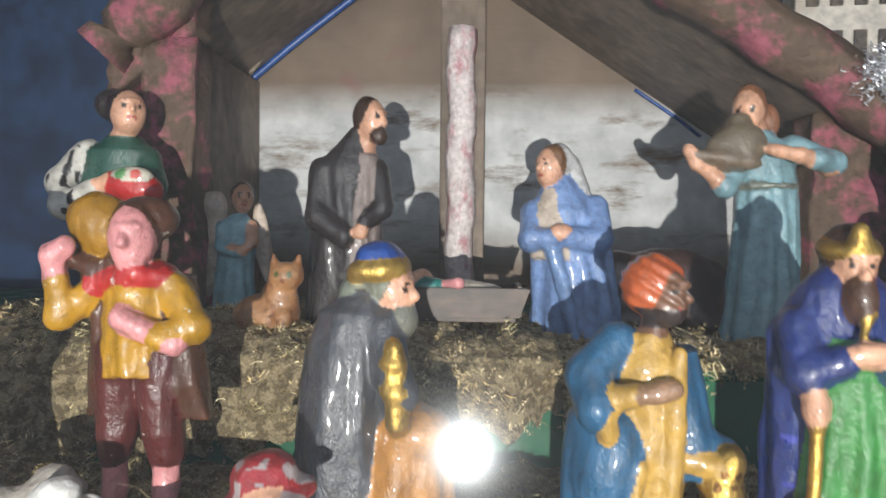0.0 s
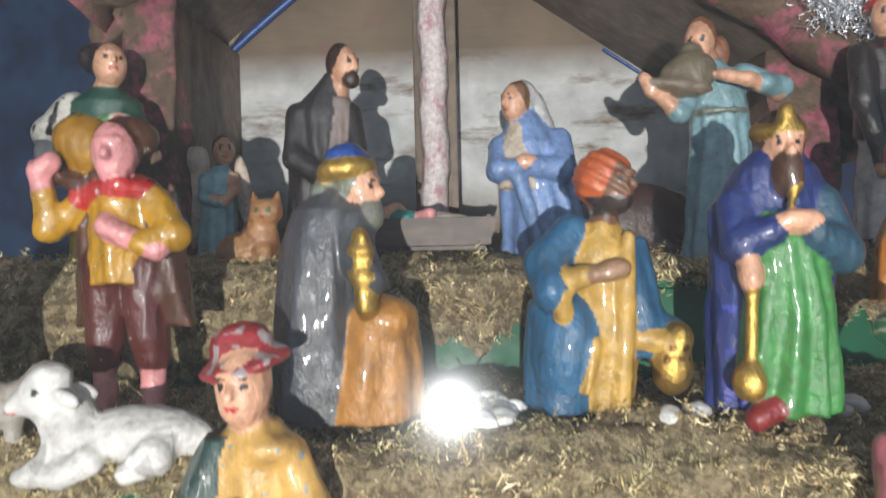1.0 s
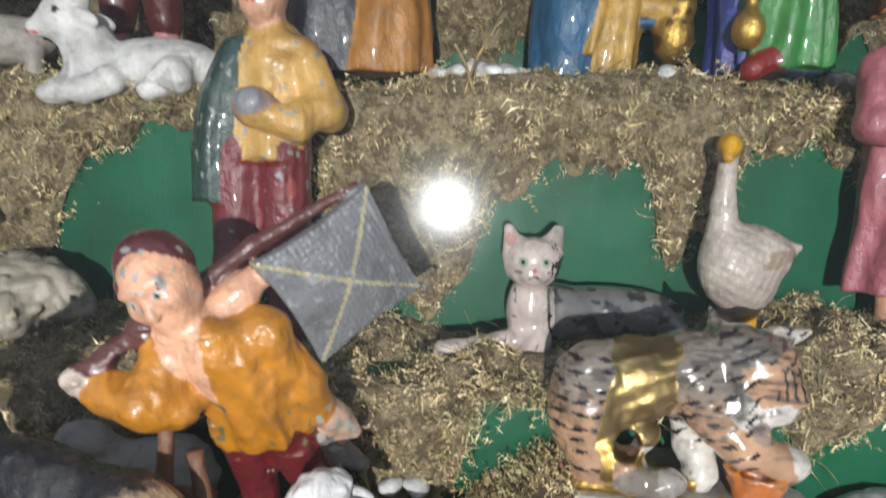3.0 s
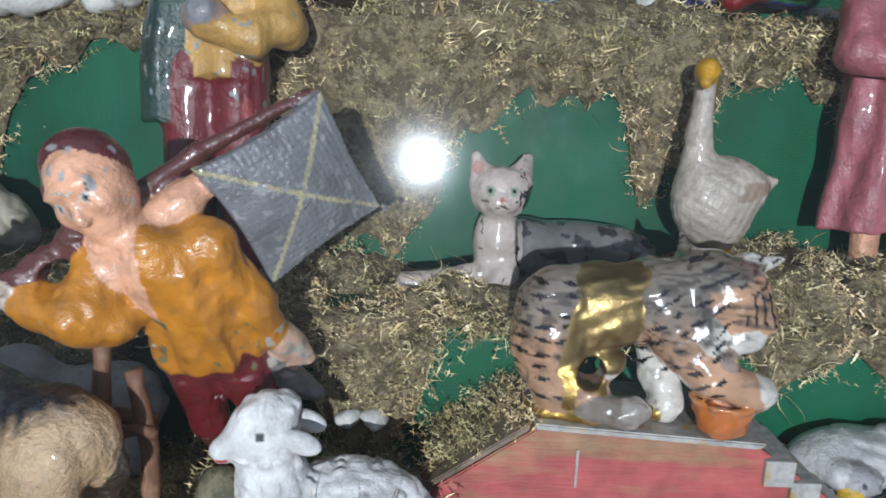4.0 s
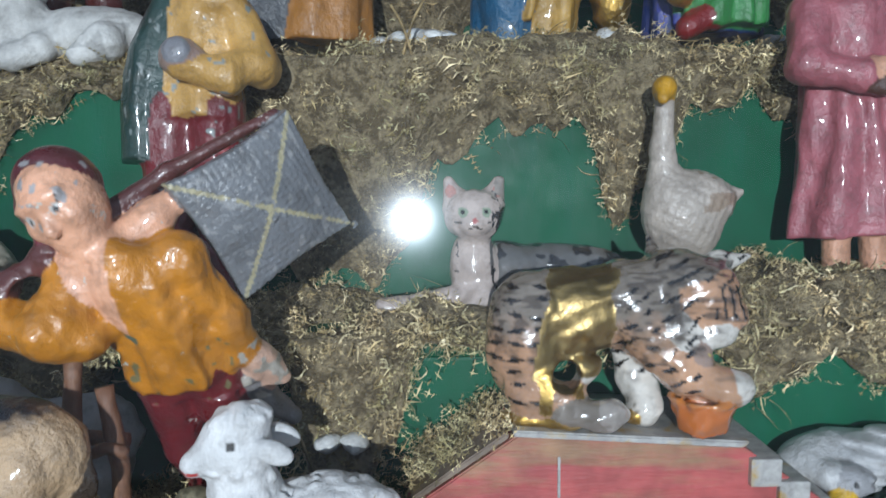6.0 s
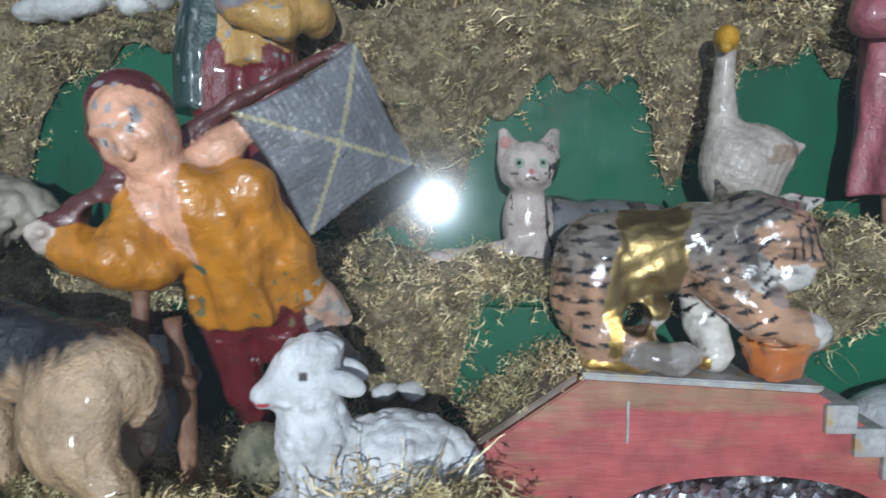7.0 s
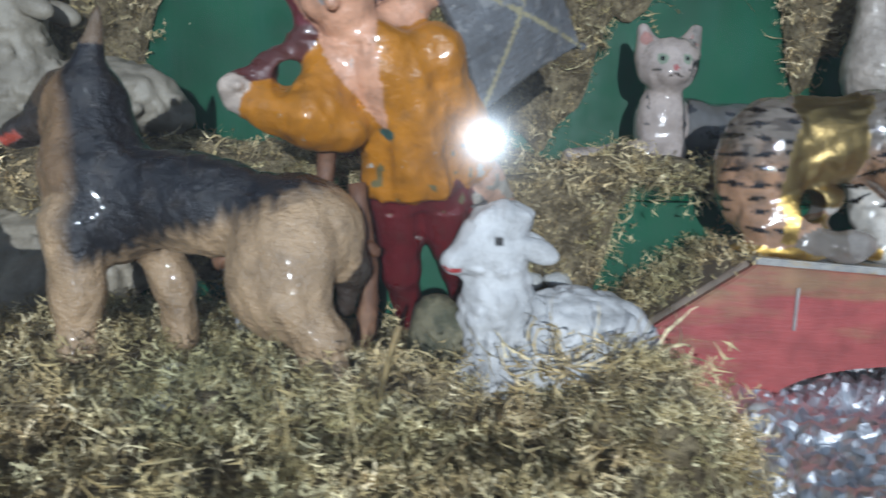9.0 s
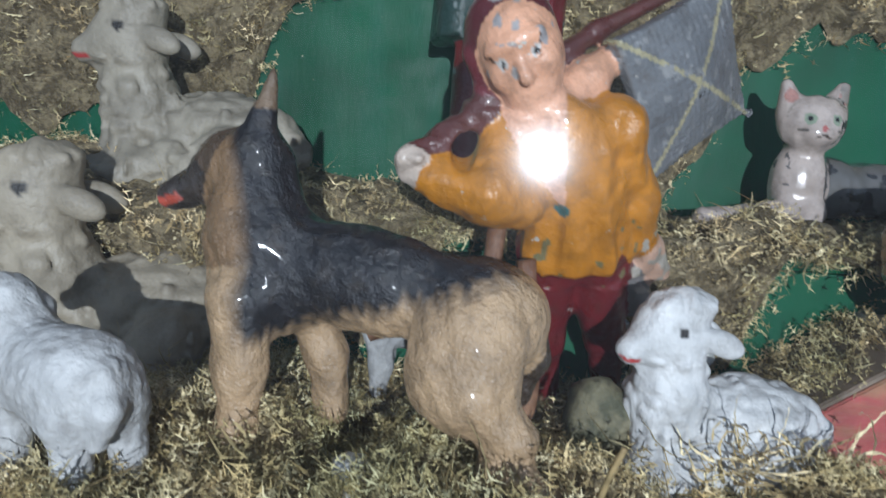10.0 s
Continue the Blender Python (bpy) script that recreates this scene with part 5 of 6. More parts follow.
    f.limb([at(-12, 1, 4), at(-12, 0, -6), at(-7, 0, -17)], (3.8, 3.6, 2.4), (0.16, 0.03, 0.04))
    for s in (-1, 1):
        eye = at(4.8 * s, -10, 1.4)
        f.spot(eye, (0, 1, 0), 1.6, (0.55, 0.53, 0.50))
        f.spot(eye + np.array((0.3, 0, -0.2)), (0, 1, 0), 0.8, BLACK)
        f.line(at(4.8 * s - 2.6, -10, 4.0), at(4.8 * s + 2.6, -10, 5.0 - 0.8 * s), 0.7, BROWN_HAIR)
        f.line(at(4.8 * s - 2.2, -10, 2.9), at(4.8 * s + 2.2, -10, 2.9), 0.5, BROWN_HAIR)
    f.line(at(-2.6, -11, -8.4), at(2.6, -11, -8.4), 0.8, (0.55, 0.20, 0.14))
    f.dot(at(-2, -11.5, -2), 1.8, (0.5, 0.47, 0.45))
    f.dot(at(-8, -7, -1), 2.4, (0.5, 0.47, 0.45))
    f.brush(lambda p: (p[:, 2] > 138) & (p[:, 0] < -8) & (p[:, 1] < 6) & (lattice_noise(p / 2.6, 44) > 0.42), (0.36, 0.34, 0.34))
    f.brush(lambda p: (p[:, 1] < -2) & (p[:, 2] > 92) & (p[:, 2] < 128) & (np.abs(p[:, 0] + 0.44 * (p[:, 2] - 93)) < 0.34 * (p[:, 2] - 91)) & (p[:, 0] > -20), skin)
    f.dot((0, -14, 91), 2.5, (0.035, 0.12, 0.11))
    f.line((-9, -14, 85), (2, -14, 81), 0.8, (0.22, 0.05, 0.03))
    f.brush(lambda p: (p[:, 2] > 58) & (p[:, 2] < 90) & (p[:, 1] < 2) & (p[:, 0] > -6) & (p[:, 0] < 34) & (lattice_noise(p / 3.0, 35) > 0.70), (0.17, 0.15, 0.07))
    f.brush(lambda p: (p[:, 0] > 28) & (p[:, 2] > 52) & (p[:, 2] < 78) & (lattice_noise(p / 3.0, 36) > 0.30), (0.42, 0.38, 0.32))
    f.hole((-30, -45, 109), (-30, 40, 109), 3.6)
    cloth_folds, leg_folds = creases(7.5, 1.25, 18, (1, 1, 0.5)), creases(6, 0.8, 19, (1, 1, 0.4))
    f.relief(lambda p: np.where(on_net(p), 0, np.where(p[:, 2] < 60, leg_folds(p), np.where(p[:, 2] < 119, cloth_folds(p), 0.2 * lattice_noise(p / 4, 3)))).astype(np.float32))
    return f.bake("statue", worn_enamel, pose(-0.0435, 0.256, 0.046, 22, 0, 0), "chipped plaster fisherman statue in ochre jacket with net", "statue", 0.9, "shepherd statues")


for make in (carpenter, mother, musician_angel, small_angel, drummer, piper, kneeling_king, turban_king, standing_king, hat_shepherd, pink_woman, dark_woman, orange_woman, vendor, net_fisher):
    make()


# ---- animal figurines ----
CREAM, TAN, PEACH = (0.50, 0.42, 0.32), (0.40, 0.25, 0.12), (0.52, 0.27, 0.15)


def sheepdog():
    """Shepherd dog with a black saddle, sniffing away from the viewer."""
    f = Clay(5)
    tan, black = (0.47, 0.325, 0.19), (0.014, 0.014, 0.018)
    f.ell((-26, 2, 48), (17, 13, 19), tan)
    f.ell((0, 3, 49), (32, 12, 15), tan, (0, 6, 0))
    f.ell((31, 3, 43), (17, 13, 16), tan)
    f.ell((30, -7, 32), (14, 9, 18), tan, (0, 14, 0))
    f.limb([(34, -8, 24), (43, -8, 15), (41, -9, 7), (52, -13, 4)], (9, 5.5, 4.6, 4.4), tan)
    f.limb([(24, 13, 30), (30, 14, 16), (26, 15, 4)], (8, 5, 4.5), tan)
    f.limb([(-29, -8, 42), (-28, -10, 22), (-28, -12, 4), (-32, -15, 2)], (9, 6.2, 5.2, 5), tan)
    f.limb([(-22, 13, 42), (-14, 14, 22), (-12, 14, 4)], (8, 5.5, 5), tan)
    f.limb([(-30, 3, 58), (-33, 6, 76)], (15, 11), (0.27, 0.17, 0.09))
    f.ell((-38, 8, 78), (12, 10, 10), (0.11, 0.075, 0.05))
    f.limb([(-42, 7, 75), (-57, 4, 67)], (8, 4.5), (0.05, 0.04, 0.035))
    f.line((-60, 0, 65), (-53, -1, 67), 1.5, (0.45, 0.08, 0.05))
    f.cap((-30, 2, 84), (-27, 4, 104), 5.2, 1.0, (0.20, 0.14, 0.09))
    f.cap((-38, 14, 84), (-38, 16, 94), 4, 1.2, (0.12, 0.08, 0.05))
    f.limb([(41, 8, 46), (44, 8, 32), (42, 8, 20)], (4.5, 3.8, 2.4), (0.05, 0.035, 0.025))

    soft = lambda p: np.clip((p[:, 2] - 31 - 0.37 * (p[:, 0] + 17)) / 6 + 0.45 * lattice_noise(p * np.array((0.7, 0.7, 0.14)), 5), 0, 1) * np.clip((p[:, 0] + 29 + 0.35 * np.clip(p[:, 2] - 60, 0, 40)) / 5, 0, 1) * (p[:, 2] < 94)
    f.brush(soft, black)
    f.relief(hairs((0.5, 0, -1), 2.2, 0.55))
    return f.bake("dog_figurine", coat_fur, pose(-0.100, 0.190, 0.054, 0, 0, -13) @ Matrix.Diagonal((1.10, 1, 1.02, 1)), "tan shepherd dog figurine with black saddle on moss", "dog figurine", 1.0)


def lying_lamb(name, m, white, label, voxel, size=1.0, lift=0.0, muzzle=(0.52, 0.06, 0.06), material=None, deep=0.5, low=0.0, fore=0.0, long=0.0):
    """A lamb that lies with raised head, facing left."""
    f = Clay(4)
    f.ell((16 + long / 2, 4, 16), (25 + long / 2, 14, 13), white)
    f.ell((-9, 0, 20), (12, 12, 15), white)
    f.limb([(-9, -1, 26), (-10 - fore, -2, 40 - low)], (11, 9.5), white)
    f.limb([(-12, -6, 10), (-18, -11, 3), (-24, -12, 2)], (7, 5, 4.5), white)
    f.limb([(4, -9, 8), (-6, -14, 3), (-12, -15, 3)], (7, 5, 4), white)
    f.limb([(22 + long, -10, 10), (12 + long, -14, 4)], (9, 5), white)
    f.ell((37 + long, 4, 12), (8, 6, 8), white)
    h = np.array((-11.0 - fore, -2, 46 - low))
    f.ell(h, (10.5, 9, 10), white, (0, 20, 0))
    f.limb([h + np.array((-4, -2, -2)), h + np.array((-12, -4, -6.5))], (7, 4.6), white)
    f.ell(h + np.array((4, -1, 7)), (8, 7, 5), white)
    for y in (-7, 8):
        f.ell(h + np.array((12.5, y, -2.5)), (6.8, 2.8, 3.8), white, (0, 22, 0), blend=1.5)
    f.dot(h + np.array((0.5, -9.6, 0.8)), 1.6, BLACK)
    f.line(h + np.array((-15.5, -6.5, -8)), h + np.array((-10, -8, -9)), 0.9, muzzle)
    knots = wool(4.2, deep, 6)
    f.relief(lambda p: np.where((p[:, 2] < 38 - low) | (p[:, 2] > 52 - low), knots(p), 0).astype(np.float32))
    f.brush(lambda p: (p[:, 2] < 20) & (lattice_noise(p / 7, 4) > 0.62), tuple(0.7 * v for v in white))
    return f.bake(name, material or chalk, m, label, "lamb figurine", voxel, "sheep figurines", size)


def standing_sheep(m, coat, label, voxel, size=1.0, head=1.0):
    """A sheep on its legs, facing left."""
    f = Clay(4)
    f.ell((4, 0, 30), (22, 13, 14), coat)
    f.ell((14, 0, 30), (14, 13, 14), coat)
    for x, y in ((-10, -7), (-8, 7), (17, -7), (19, 7)):
        f.limb([(x, y, 24), (x + 1, y, 12), (x, y, 1)], (6, 4, 3.4), coat)
    f.limb([(-12, 0, 34), (-20, 0, 44)], (10, 8), coat)
    f.ell((-24, -1, 46), (9, 7.5, 8), coat)
    f.limb([(-27, -1, 44), (-36, -2, 39)], (6, 3.8), coat)
    for y in (-8, 7):
        f.ell((-18, y, 45), (5.5, 2.4, 3), coat, (0, 20, 0), blend=1)
    f.limb([(25, -2, 36), (28, -4, 28), (26, -5, 20)], (3.2, 2.8, 2.2), coat)
    f.dot((-28, -7, 47), 1.4, BLACK)
    knots = wool(3.2, 0.35, 7)
    f.relief(lambda p: np.where(p[:, 2] > 14, knots(p), 0).astype(np.float32))
    return f.bake("sheep_figurine", chalk, m, label, "sheep figurine", voxel, "sheep figurines", size)


def tabby_cat():
    """Glazed tabby with a gilt saddle, leaning over a bowl."""
    f = Clay(4)
    grey, peach, white = (0.20, 0.17, 0.14), (0.46, 0.27, 0.16), (0.60, 0.56, 0.50)
    f.ell((-26, 0, 30), (16, 15, 26), peach)
    f.ell((-10, 2, 40), (24, 16, 17), peach, (0, -4, 0))
    f.ell((14, 2, 43), (20, 16, 17), peach)
    f.ell((-20, -8, 12), (15, 9, 12), peach)
    f.limb([(-14, -12, 6), (0, -14, 4)], (6, 5), grey)
    f.ell((2, -14, 5), (7, 6, 5), (0.30, 0.27, 0.24))
    f.ell((-8, -6, 19), (10, 6, 6), white, (0, -16, 0), blend=2)
    f.limb([(16, -8, 34), (30, -14, 20), (44, -16, 14)], (10, 8, 6.5), peach)
    f.ell((46, -16, 15), (7, 6.5, 6.5), white)
    f.limb([(14, 6, 30), (16, 0, 14), (18, -6, 4)], (8, 6.5, 6), white)
    f.ell((37, -6, 44), (16, 13, 15), peach, (0, 25, 0))
    f.ell((34, -2, 52), (17, 14, 11), grey, (0, 18, 0))
    f.ell((40, -14, 34), (8, 6, 6), white)
    f.ell((27, -14, 34), (7, 6, 9), white)
    f.ell((47, -15, 40), (4, 4, 3.4), peach)
    f.dot((49, -17, 36), 2.0, BLACK)
    f.cap((46, 2, 58), (59, 4, 60), 5, 1.2, white)
    f.cap((24, 8, 60), (22, 10, 67), 5, 1.5, grey)
    f.ell((33, -17, 27), (4.5, 4, 5), (0.28, 0.2, 0.16))
    f.dot((36, -21, 28), 1.1, (0.5, 0.4, 0.02))
    f.loft([(-2, 37, -12, 9.5, 9.5), (10, 37, -12, 12, 12)], (0.42, 0.12, 0.02), blend=0.6)
    f.ring((37, -12, 10), 11, 1.2, (0.45, 0.16, 0.03), blend=0.5)
    f.ell((-10, -4, 2), (27, 13, 2.6), GOLD, gilt=1.0)
    f.hole((-14, -40, 18), (-12, 40, 19), 5.5)
    f.brush(lambda p: np.clip((p[:, 2] - 29 - 6 * lattice_noise(p / 6, 3)) / 12, 0, 1) * (p[:, 0] < 26), grey)
    f.brush(lambda p: np.clip(lattice_noise(p * np.array((0.35, 1, 1)) / 2.2, 33) - 0.25, 0, 0.6), (0.09, 0.07, 0.055))
    f.brush(lambda p: np.clip(2.2 * lattice_noise(p * np.array((0.16, 0.6, 0.9)), 41) - 0.35, 0, 0.75) * (p[:, 2] > 24), (0.055, 0.042, 0.034))
    rng = random.Random(7)

    def dash(x, z, slope, long):
        """One black brush stroke on the near side."""
        tilt = math.tan(slope)
        f.brush(lambda p: (p[:, 1] < 6) & (np.abs(p[:, 0] - x) < long) & (np.abs(p[:, 2] - z - tilt * (p[:, 0] - x)) < 1.0 * (1.15 - np.abs(p[:, 0] - x) / long)), BLACK)

    for row in range(9):
        for column in range(3):
            dash(-40 + 8.5 * column + rng.uniform(-2, 2), 10 + 5.2 * row + rng.uniform(-1, 1), rng.uniform(-0.2, 0.25), rng.uniform(2.2, 3.6))
    for row in range(6):
        for column in range(4):
            dash(9 + 7 * column + rng.uniform(-1.5, 1.5), 20 + 6.0 * row - 1.5 * column + rng.uniform(-1, 1), rng.uniform(0.2, 0.8), rng.uniform(1.8, 3.2))
    f.brush(lambda p: (p[:, 0] > 20) & (p[:, 2] > 46) & (np.sin(1.3 * p[:, 2] - 0.7 * p[:, 0]) > 0.6) & (lattice_noise(p / 4, 13) > -0.2), (0.03, 0.028, 0.028))
    f.brush(lambda p: (p[:, 0] > 38) & (p[:, 0] < 49) & (p[:, 2] > 40) & (p[:, 2] < 52) & (p[:, 1] < -8) & (np.sin(1.9 * p[:, 0] + 0.4 * p[:, 2]) > 0.55), BLACK)
    f.brush(lambda p: (p[:, 0] > -25 + 2 * lattice_noise(p / 6, 5) + 0.25 * np.clip(p[:, 2] - 30, 0, 40)) & (p[:, 0] < 5 + 3 * lattice_noise(p / 6, 6)) & (p[:, 2] > 18), (0.44, 0.32, 0.13), 1.0)
    f.brush(lambda p: (p[:, 0] > -24) & (p[:, 0] < -6) & (p[:, 2] < 22) & (p[:, 1] < -3) & (lattice_noise(p / 7, 16) > 0.25), (0.50, 0.34, 0.10), 1.0)
    f.relief(hairs((1, 0, 0.4), 2.6, 0.5))
    f.relief(lambda p: 1.0 * lattice_noise(p / 8, 11) + np.where((p[:, 0] > -20) & (p[:, 0] < 4), 0.7 * lattice_noise(p / 4, 12), 0).astype(np.float32))
    return f.bake("cat_figurine", glaze, pose(0.116, 0.245, 0.0855), "glazed tabby cat figurine with gilt back on the bridge", "cat figurine", 0.9)


def white_cat():
    f = Clay(3.5)
    white, grey = (0.56, 0.47, 0.42), (0.16, 0.155, 0.15)
    f.ell((0, 0, 24), (12, 11, 20), white)
    f.ell((38, 12, 22), (42, 13, 13), grey)
    f.ell((14, 8, 22), (18, 12, 15), grey)
    f.limb([(-6, -6, 12), (-24, -10, 9), (-42, -12, 7)], (6, 5, 5.5), white)
    f.limb([(4, -8, 12), (-2, -14, 6)], (6.5, 6), white)
    f.limb([(70, 10, 18), (84, 4, 9), (76, -4, 6)], (6, 5, 4), grey)
    f.ell((0, -5, 50), (14, 11.5, 12.5), white)
    f.ell((0, -14, 46), (6, 4, 4), white)
    for s in (-1, 1):
        f.cap((s * 8.5, -3, 56), (s * 12, -3, 66), 6.5, 2.6, white)
        f.dot((s * 11.5, -8.5, 62), 3.4, (0.50, 0.26, 0.22))
        f.spot((s * 5.4, -14.5, 52), (0, 1, 0), 2.3, (0.30, 0.36, 0.26))
        f.spot((s * 5.4, -14.5, 52), (0, 1, 0), 1.0, BLACK)
        f.line((s * 0.6, -18, 45.2), (s * 3.0, -17, 44.2), 0.5, (0.08, 0.06, 0.05))
        f.line((s * 6, -16, 47.0), (s * 10, -12, 47.6), 0.45, (0.1, 0.09, 0.08))
    f.dot((0, -18, 48.2), 1.4, (0.5, 0.15, 0.14))
    f.brush(lambda p: (p[:, 0] > 8) & (p[:, 2] > 8) & (lattice_noise(p * np.array((0.8, 1, 1)) / 5, 4) + 0.5 * lattice_noise(p / 2.4, 6) > 0.18), (0.035, 0.035, 0.038))
    f.brush(lambda p: (np.abs(p[:, 0]) > 7.5) & (p[:, 2] < 38) & (p[:, 2] > 16) & (p[:, 0] < 16) & (lattice_noise(p / 4, 5) > 0.40), (0.14, 0.13, 0.13))
    f.brush(lambda p: (p[:, 2] > 52) & (p[:, 1] > -10) & (lattice_noise(p / 6, 15) > 0.2), (0.36, 0.32, 0.28))
    f.relief(hairs((0, 0, 1), 3, 0.35))
    return f.bake("cat_figurine", glaze, pose(0.073, 0.317, 0.1085), "glazed white cat figurine with grey marbled back lying", "cat figurine", 0.9)


def goose():
    f = Clay(3.5)
    white = (0.46, 0.40, 0.34)
    f.ell((1, 0, 34), (18, 15, 21), white, (0, -22, 0))
    f.ell((10, 0, 42), (15, 13, 11), white, (0, 30, 0))
    f.cap((16, 0, 42), (27, 0, 44), 8, 2, white)
    f.limb([(-7, 0, 46), (-9, -1, 64), (-9, -3, 84)], (9, 5, 4.2), white)
    f.ell((-10, -5, 89), (5, 6, 5), white)
    f.limb([(-11, -8, 89), (-13, -13, 84)], (4.2, 2.4), (0.52, 0.28, 0.01))
    f.brush(lambda p: (p[:, 1] < -5) & (p[:, 2] > 84) & (p[:, 2] < 94), (0.52, 0.28, 0.01))
    f.limb([(6, -2, 16), (8, -3, 2)], (4, 3), (0.52, 0.27, 0.01))
    f.limb([(-2, 3, 16), (-2, 3, 2)], (4, 3), (0.42, 0.33, 0.25))
    f.limb([(8, -4, 2), (15, -8, 1)], (3, 2.5), (0.52, 0.27, 0.01))
    f.dot((-13, -9, 91), 0.9, BLACK)
    f.dot((-6, -9, 91), 0.9, BLACK)
    scale = lambda p: np.where(p[:, 2] < 66, 0.28 * np.sin(p[:, 0] * 1.1 + 0.4 * p[:, 2]) * np.sin(p[:, 2] * 1.05 - 0.4 * p[:, 0]), 0).astype(np.float32)
    f.relief(scale)
    f.brush(lambda p: (p[:, 0] > 6) & (p[:, 2] > 36) & (lattice_noise(p / 6, 3) > 0.1), (0.30, 0.23, 0.17))
    return f.bake("goose_figurine", enamel, pose(0.171, 0.314, 0.1205) @ Matrix.Diagonal((1.04, 1.04, 1.07, 1)), "white glossy goose figurine with yellow beak", "goose figurine", 0.9)


def duck(m, label):
    f = Clay(3)
    white = (0.52, 0.52, 0.52)
    f.ell((0, 0, 14), (28, 15, 13), white)
    f.ell((14, -2, 17), (22, 13, 10), white, (0, -12, 0))
    f.cap((30, 0, 17), (42, 0, 20), 7, 2, white)
    f.limb([(-18, -6, 16), (-16, -14, 15)], (7, 6), white)
    f.ell((-9, -17, 14), (9, 7, 6.5), (0.32, 0.32, 0.33))
    f.limb([(-14, -20, 10), (-22, -22, 7)], (4, 2.6), (0.52, 0.32, 0.01))
    f.dot((-12, -23, 15), 1.2, BLACK)
    f.relief(lambda p: np.where(p[:, 0] > -6, 0.7 * np.sin(p[:, 2] * 1.3 + 0.25 * p[:, 0]), 0).astype(np.float32))
    return f.bake("duck_figurine", enamel, m, label, "duck figurine", 1.0, "ducks at the bridge")


def tan_cat():
    f = Clay(4)
    tan = (0.40, 0.20, 0.085)
    f.ell((0, 2, 18), (26, 17, 18), tan)
    f.ell((12, -2, 28), (15, 13, 22), tan)
    f.ell((18, -6, 50), (13, 11, 11), tan)
    for s in (-1, 1):
        f.cap((18 + s * 8, -5, 56), (18 + s * 10, -5, 66), 4.5, 1.4, tan)
        f.dot((18 + s * 5, -16, 52), 2.4, (0.10, 0.12, 0.04))
    f.dot((18, -17, 47), 1.8, (0.25, 0.08, 0.05))
    f.limb([(18, -12, 20), (18, -16, 2)], (6, 5), tan)
    f.brush(lambda p: (np.sin(0.28 * p[:, 0] + 2 * lattice_noise(p / 9, 3)) > 0.75), (0.30, 0.13, 0.05))
    f.relief(wool(6, 0.5, 3))
    return f.bake("cat_figurine", enamel, pose(-0.133, 0.555, 0.321), "glossy tan cat figurine sitting on moss", "cat figurine", 1.3)


def ox():
    f = Clay(6)
    brown = (0.055, 0.030, 0.024)
    f.ell((0, 0, 34), (62, 26, 38), brown)
    f.ell((-44, 0, 40), (26, 22, 30), brown)
    f.ell((58, -12, 28), (22, 18, 22), (0.10, 0.035, 0.026))
    f.limb([(62, -18, 30), (66, -30, 12)], (14, 9), (0.11, 0.04, 0.03))
    f.limb([(-40, -20, 12), (-10, -28, 6)], (12, 7), brown)
    f.limb([(20, -20, 14), (44, -30, 6)], (12, 7), brown)
    for s in (-1, 1):
        f.limb([(58 + 10 * s, -6, 46), (58 + 18 * s, -8, 58)], (4, 1.5), (0.3, 0.26, 0.2))
    f.relief(creases(12, 0.8, 20))
    return f.bake("ox_figurine", enamel, pose(0.195, 0.640, 0.321), "dark brown ox figurine lying in the stable", "ox figurine", 1.9)


def crib():
    """A low wooden trough on crossed legs, with straw in it, and the swaddled doll."""
    c = tagged(empty("manger", pose(0.012, 0.570, 0.320)), "dark wooden manger standing in the stable", "manger")
    for y, lean in ((-0.020, 0.006), (0.020, -0.006)):
        bm = prism(bmesh.new(), [(-0.050, 0.022), (0.050, 0.022), (0.058, 0.044), (-0.058, 0.044)], y - 0.002, y + 0.002, 0.0008)
        part("side_board", bm, crib_wood, c)
    for x in (-0.050, 0.050):
        part("end_board", boxes(bmesh.new(), (x - 0.002, -0.0175, 0.022), (x + 0.002, 0.0175, 0.046), 0.0006), crib_wood, c)
    part("bottom", boxes(bmesh.new(), (-0.0475, -0.0175, 0.018), (0.0475, 0.0175, 0.0216), 0.0005), crib_wood, c)
    for x in (-0.040, 0.040):
        for s in (-1, 1):
            part("leg", tube(bmesh.new(), [(x, -s * 0.018, 0.0), (x, s * 0.014, 0.0175)], 0.0032, 7), crib_wood, c)
    f = Clay(3)
    f.ell((2, 0, 6), (36, 12, 8), (0.40, 0.36, 0.30))
    f.ell((-26, -2, 12), (10, 9, 10), SKIN)
    f.ell((-18, -8, 9), (12, 8, 7), (0.02, 0.16, 0.14))
    f.limb([(-8, -8, 10), (4, -16, 12)], (4, 5), PINK_SKIN)
    f.relief(creases(6, 0.6, 22))
    f.bake("statue", enamel, pose(0.012, 0.568, 0.355), "small swaddled plaster doll lying in the manger", "statue", 1.2, "nativity statues")


def twig_fence():
    fence = tagged(empty("twig_fence", pose(-0.060, 0.208, 0.048)), "small forked brown twig fence beside the fisherman", "fence")
    for x, top, bend in ((-0.003, 0.072, -0.002), (0.0085, 0.062, 0.003)):
        pts = curve([(x, 0, 0), (x + bend, -0.001, 0.03), (x - bend * 0.4, 0, top)], 6)
        part("post", tube(bmesh.new(), pts, [0.0031 - 0.0003 * math.sin(i * 1.3) for i in range(len(pts))], 9, 0.25), twig_bark, fence, "", True)
    pts = curve([(-0.040, 0.005, 0.034), (-0.015, 0.0045, 0.043), (0.012, 0.004, 0.042)], 6)
    part("rail", tube(bmesh.new(), pts, 0.0028, 9, 0.25), twig_bark, fence, "", True)
    part("binding", tube(bmesh.new(), curve([(0.004, -0.003, 0.041), (0.010, -0.0045, 0.043), (0.014, -0.002, 0.040)], 4), 0.0022, 8, 0.2), twig_bark, fence, "", True)


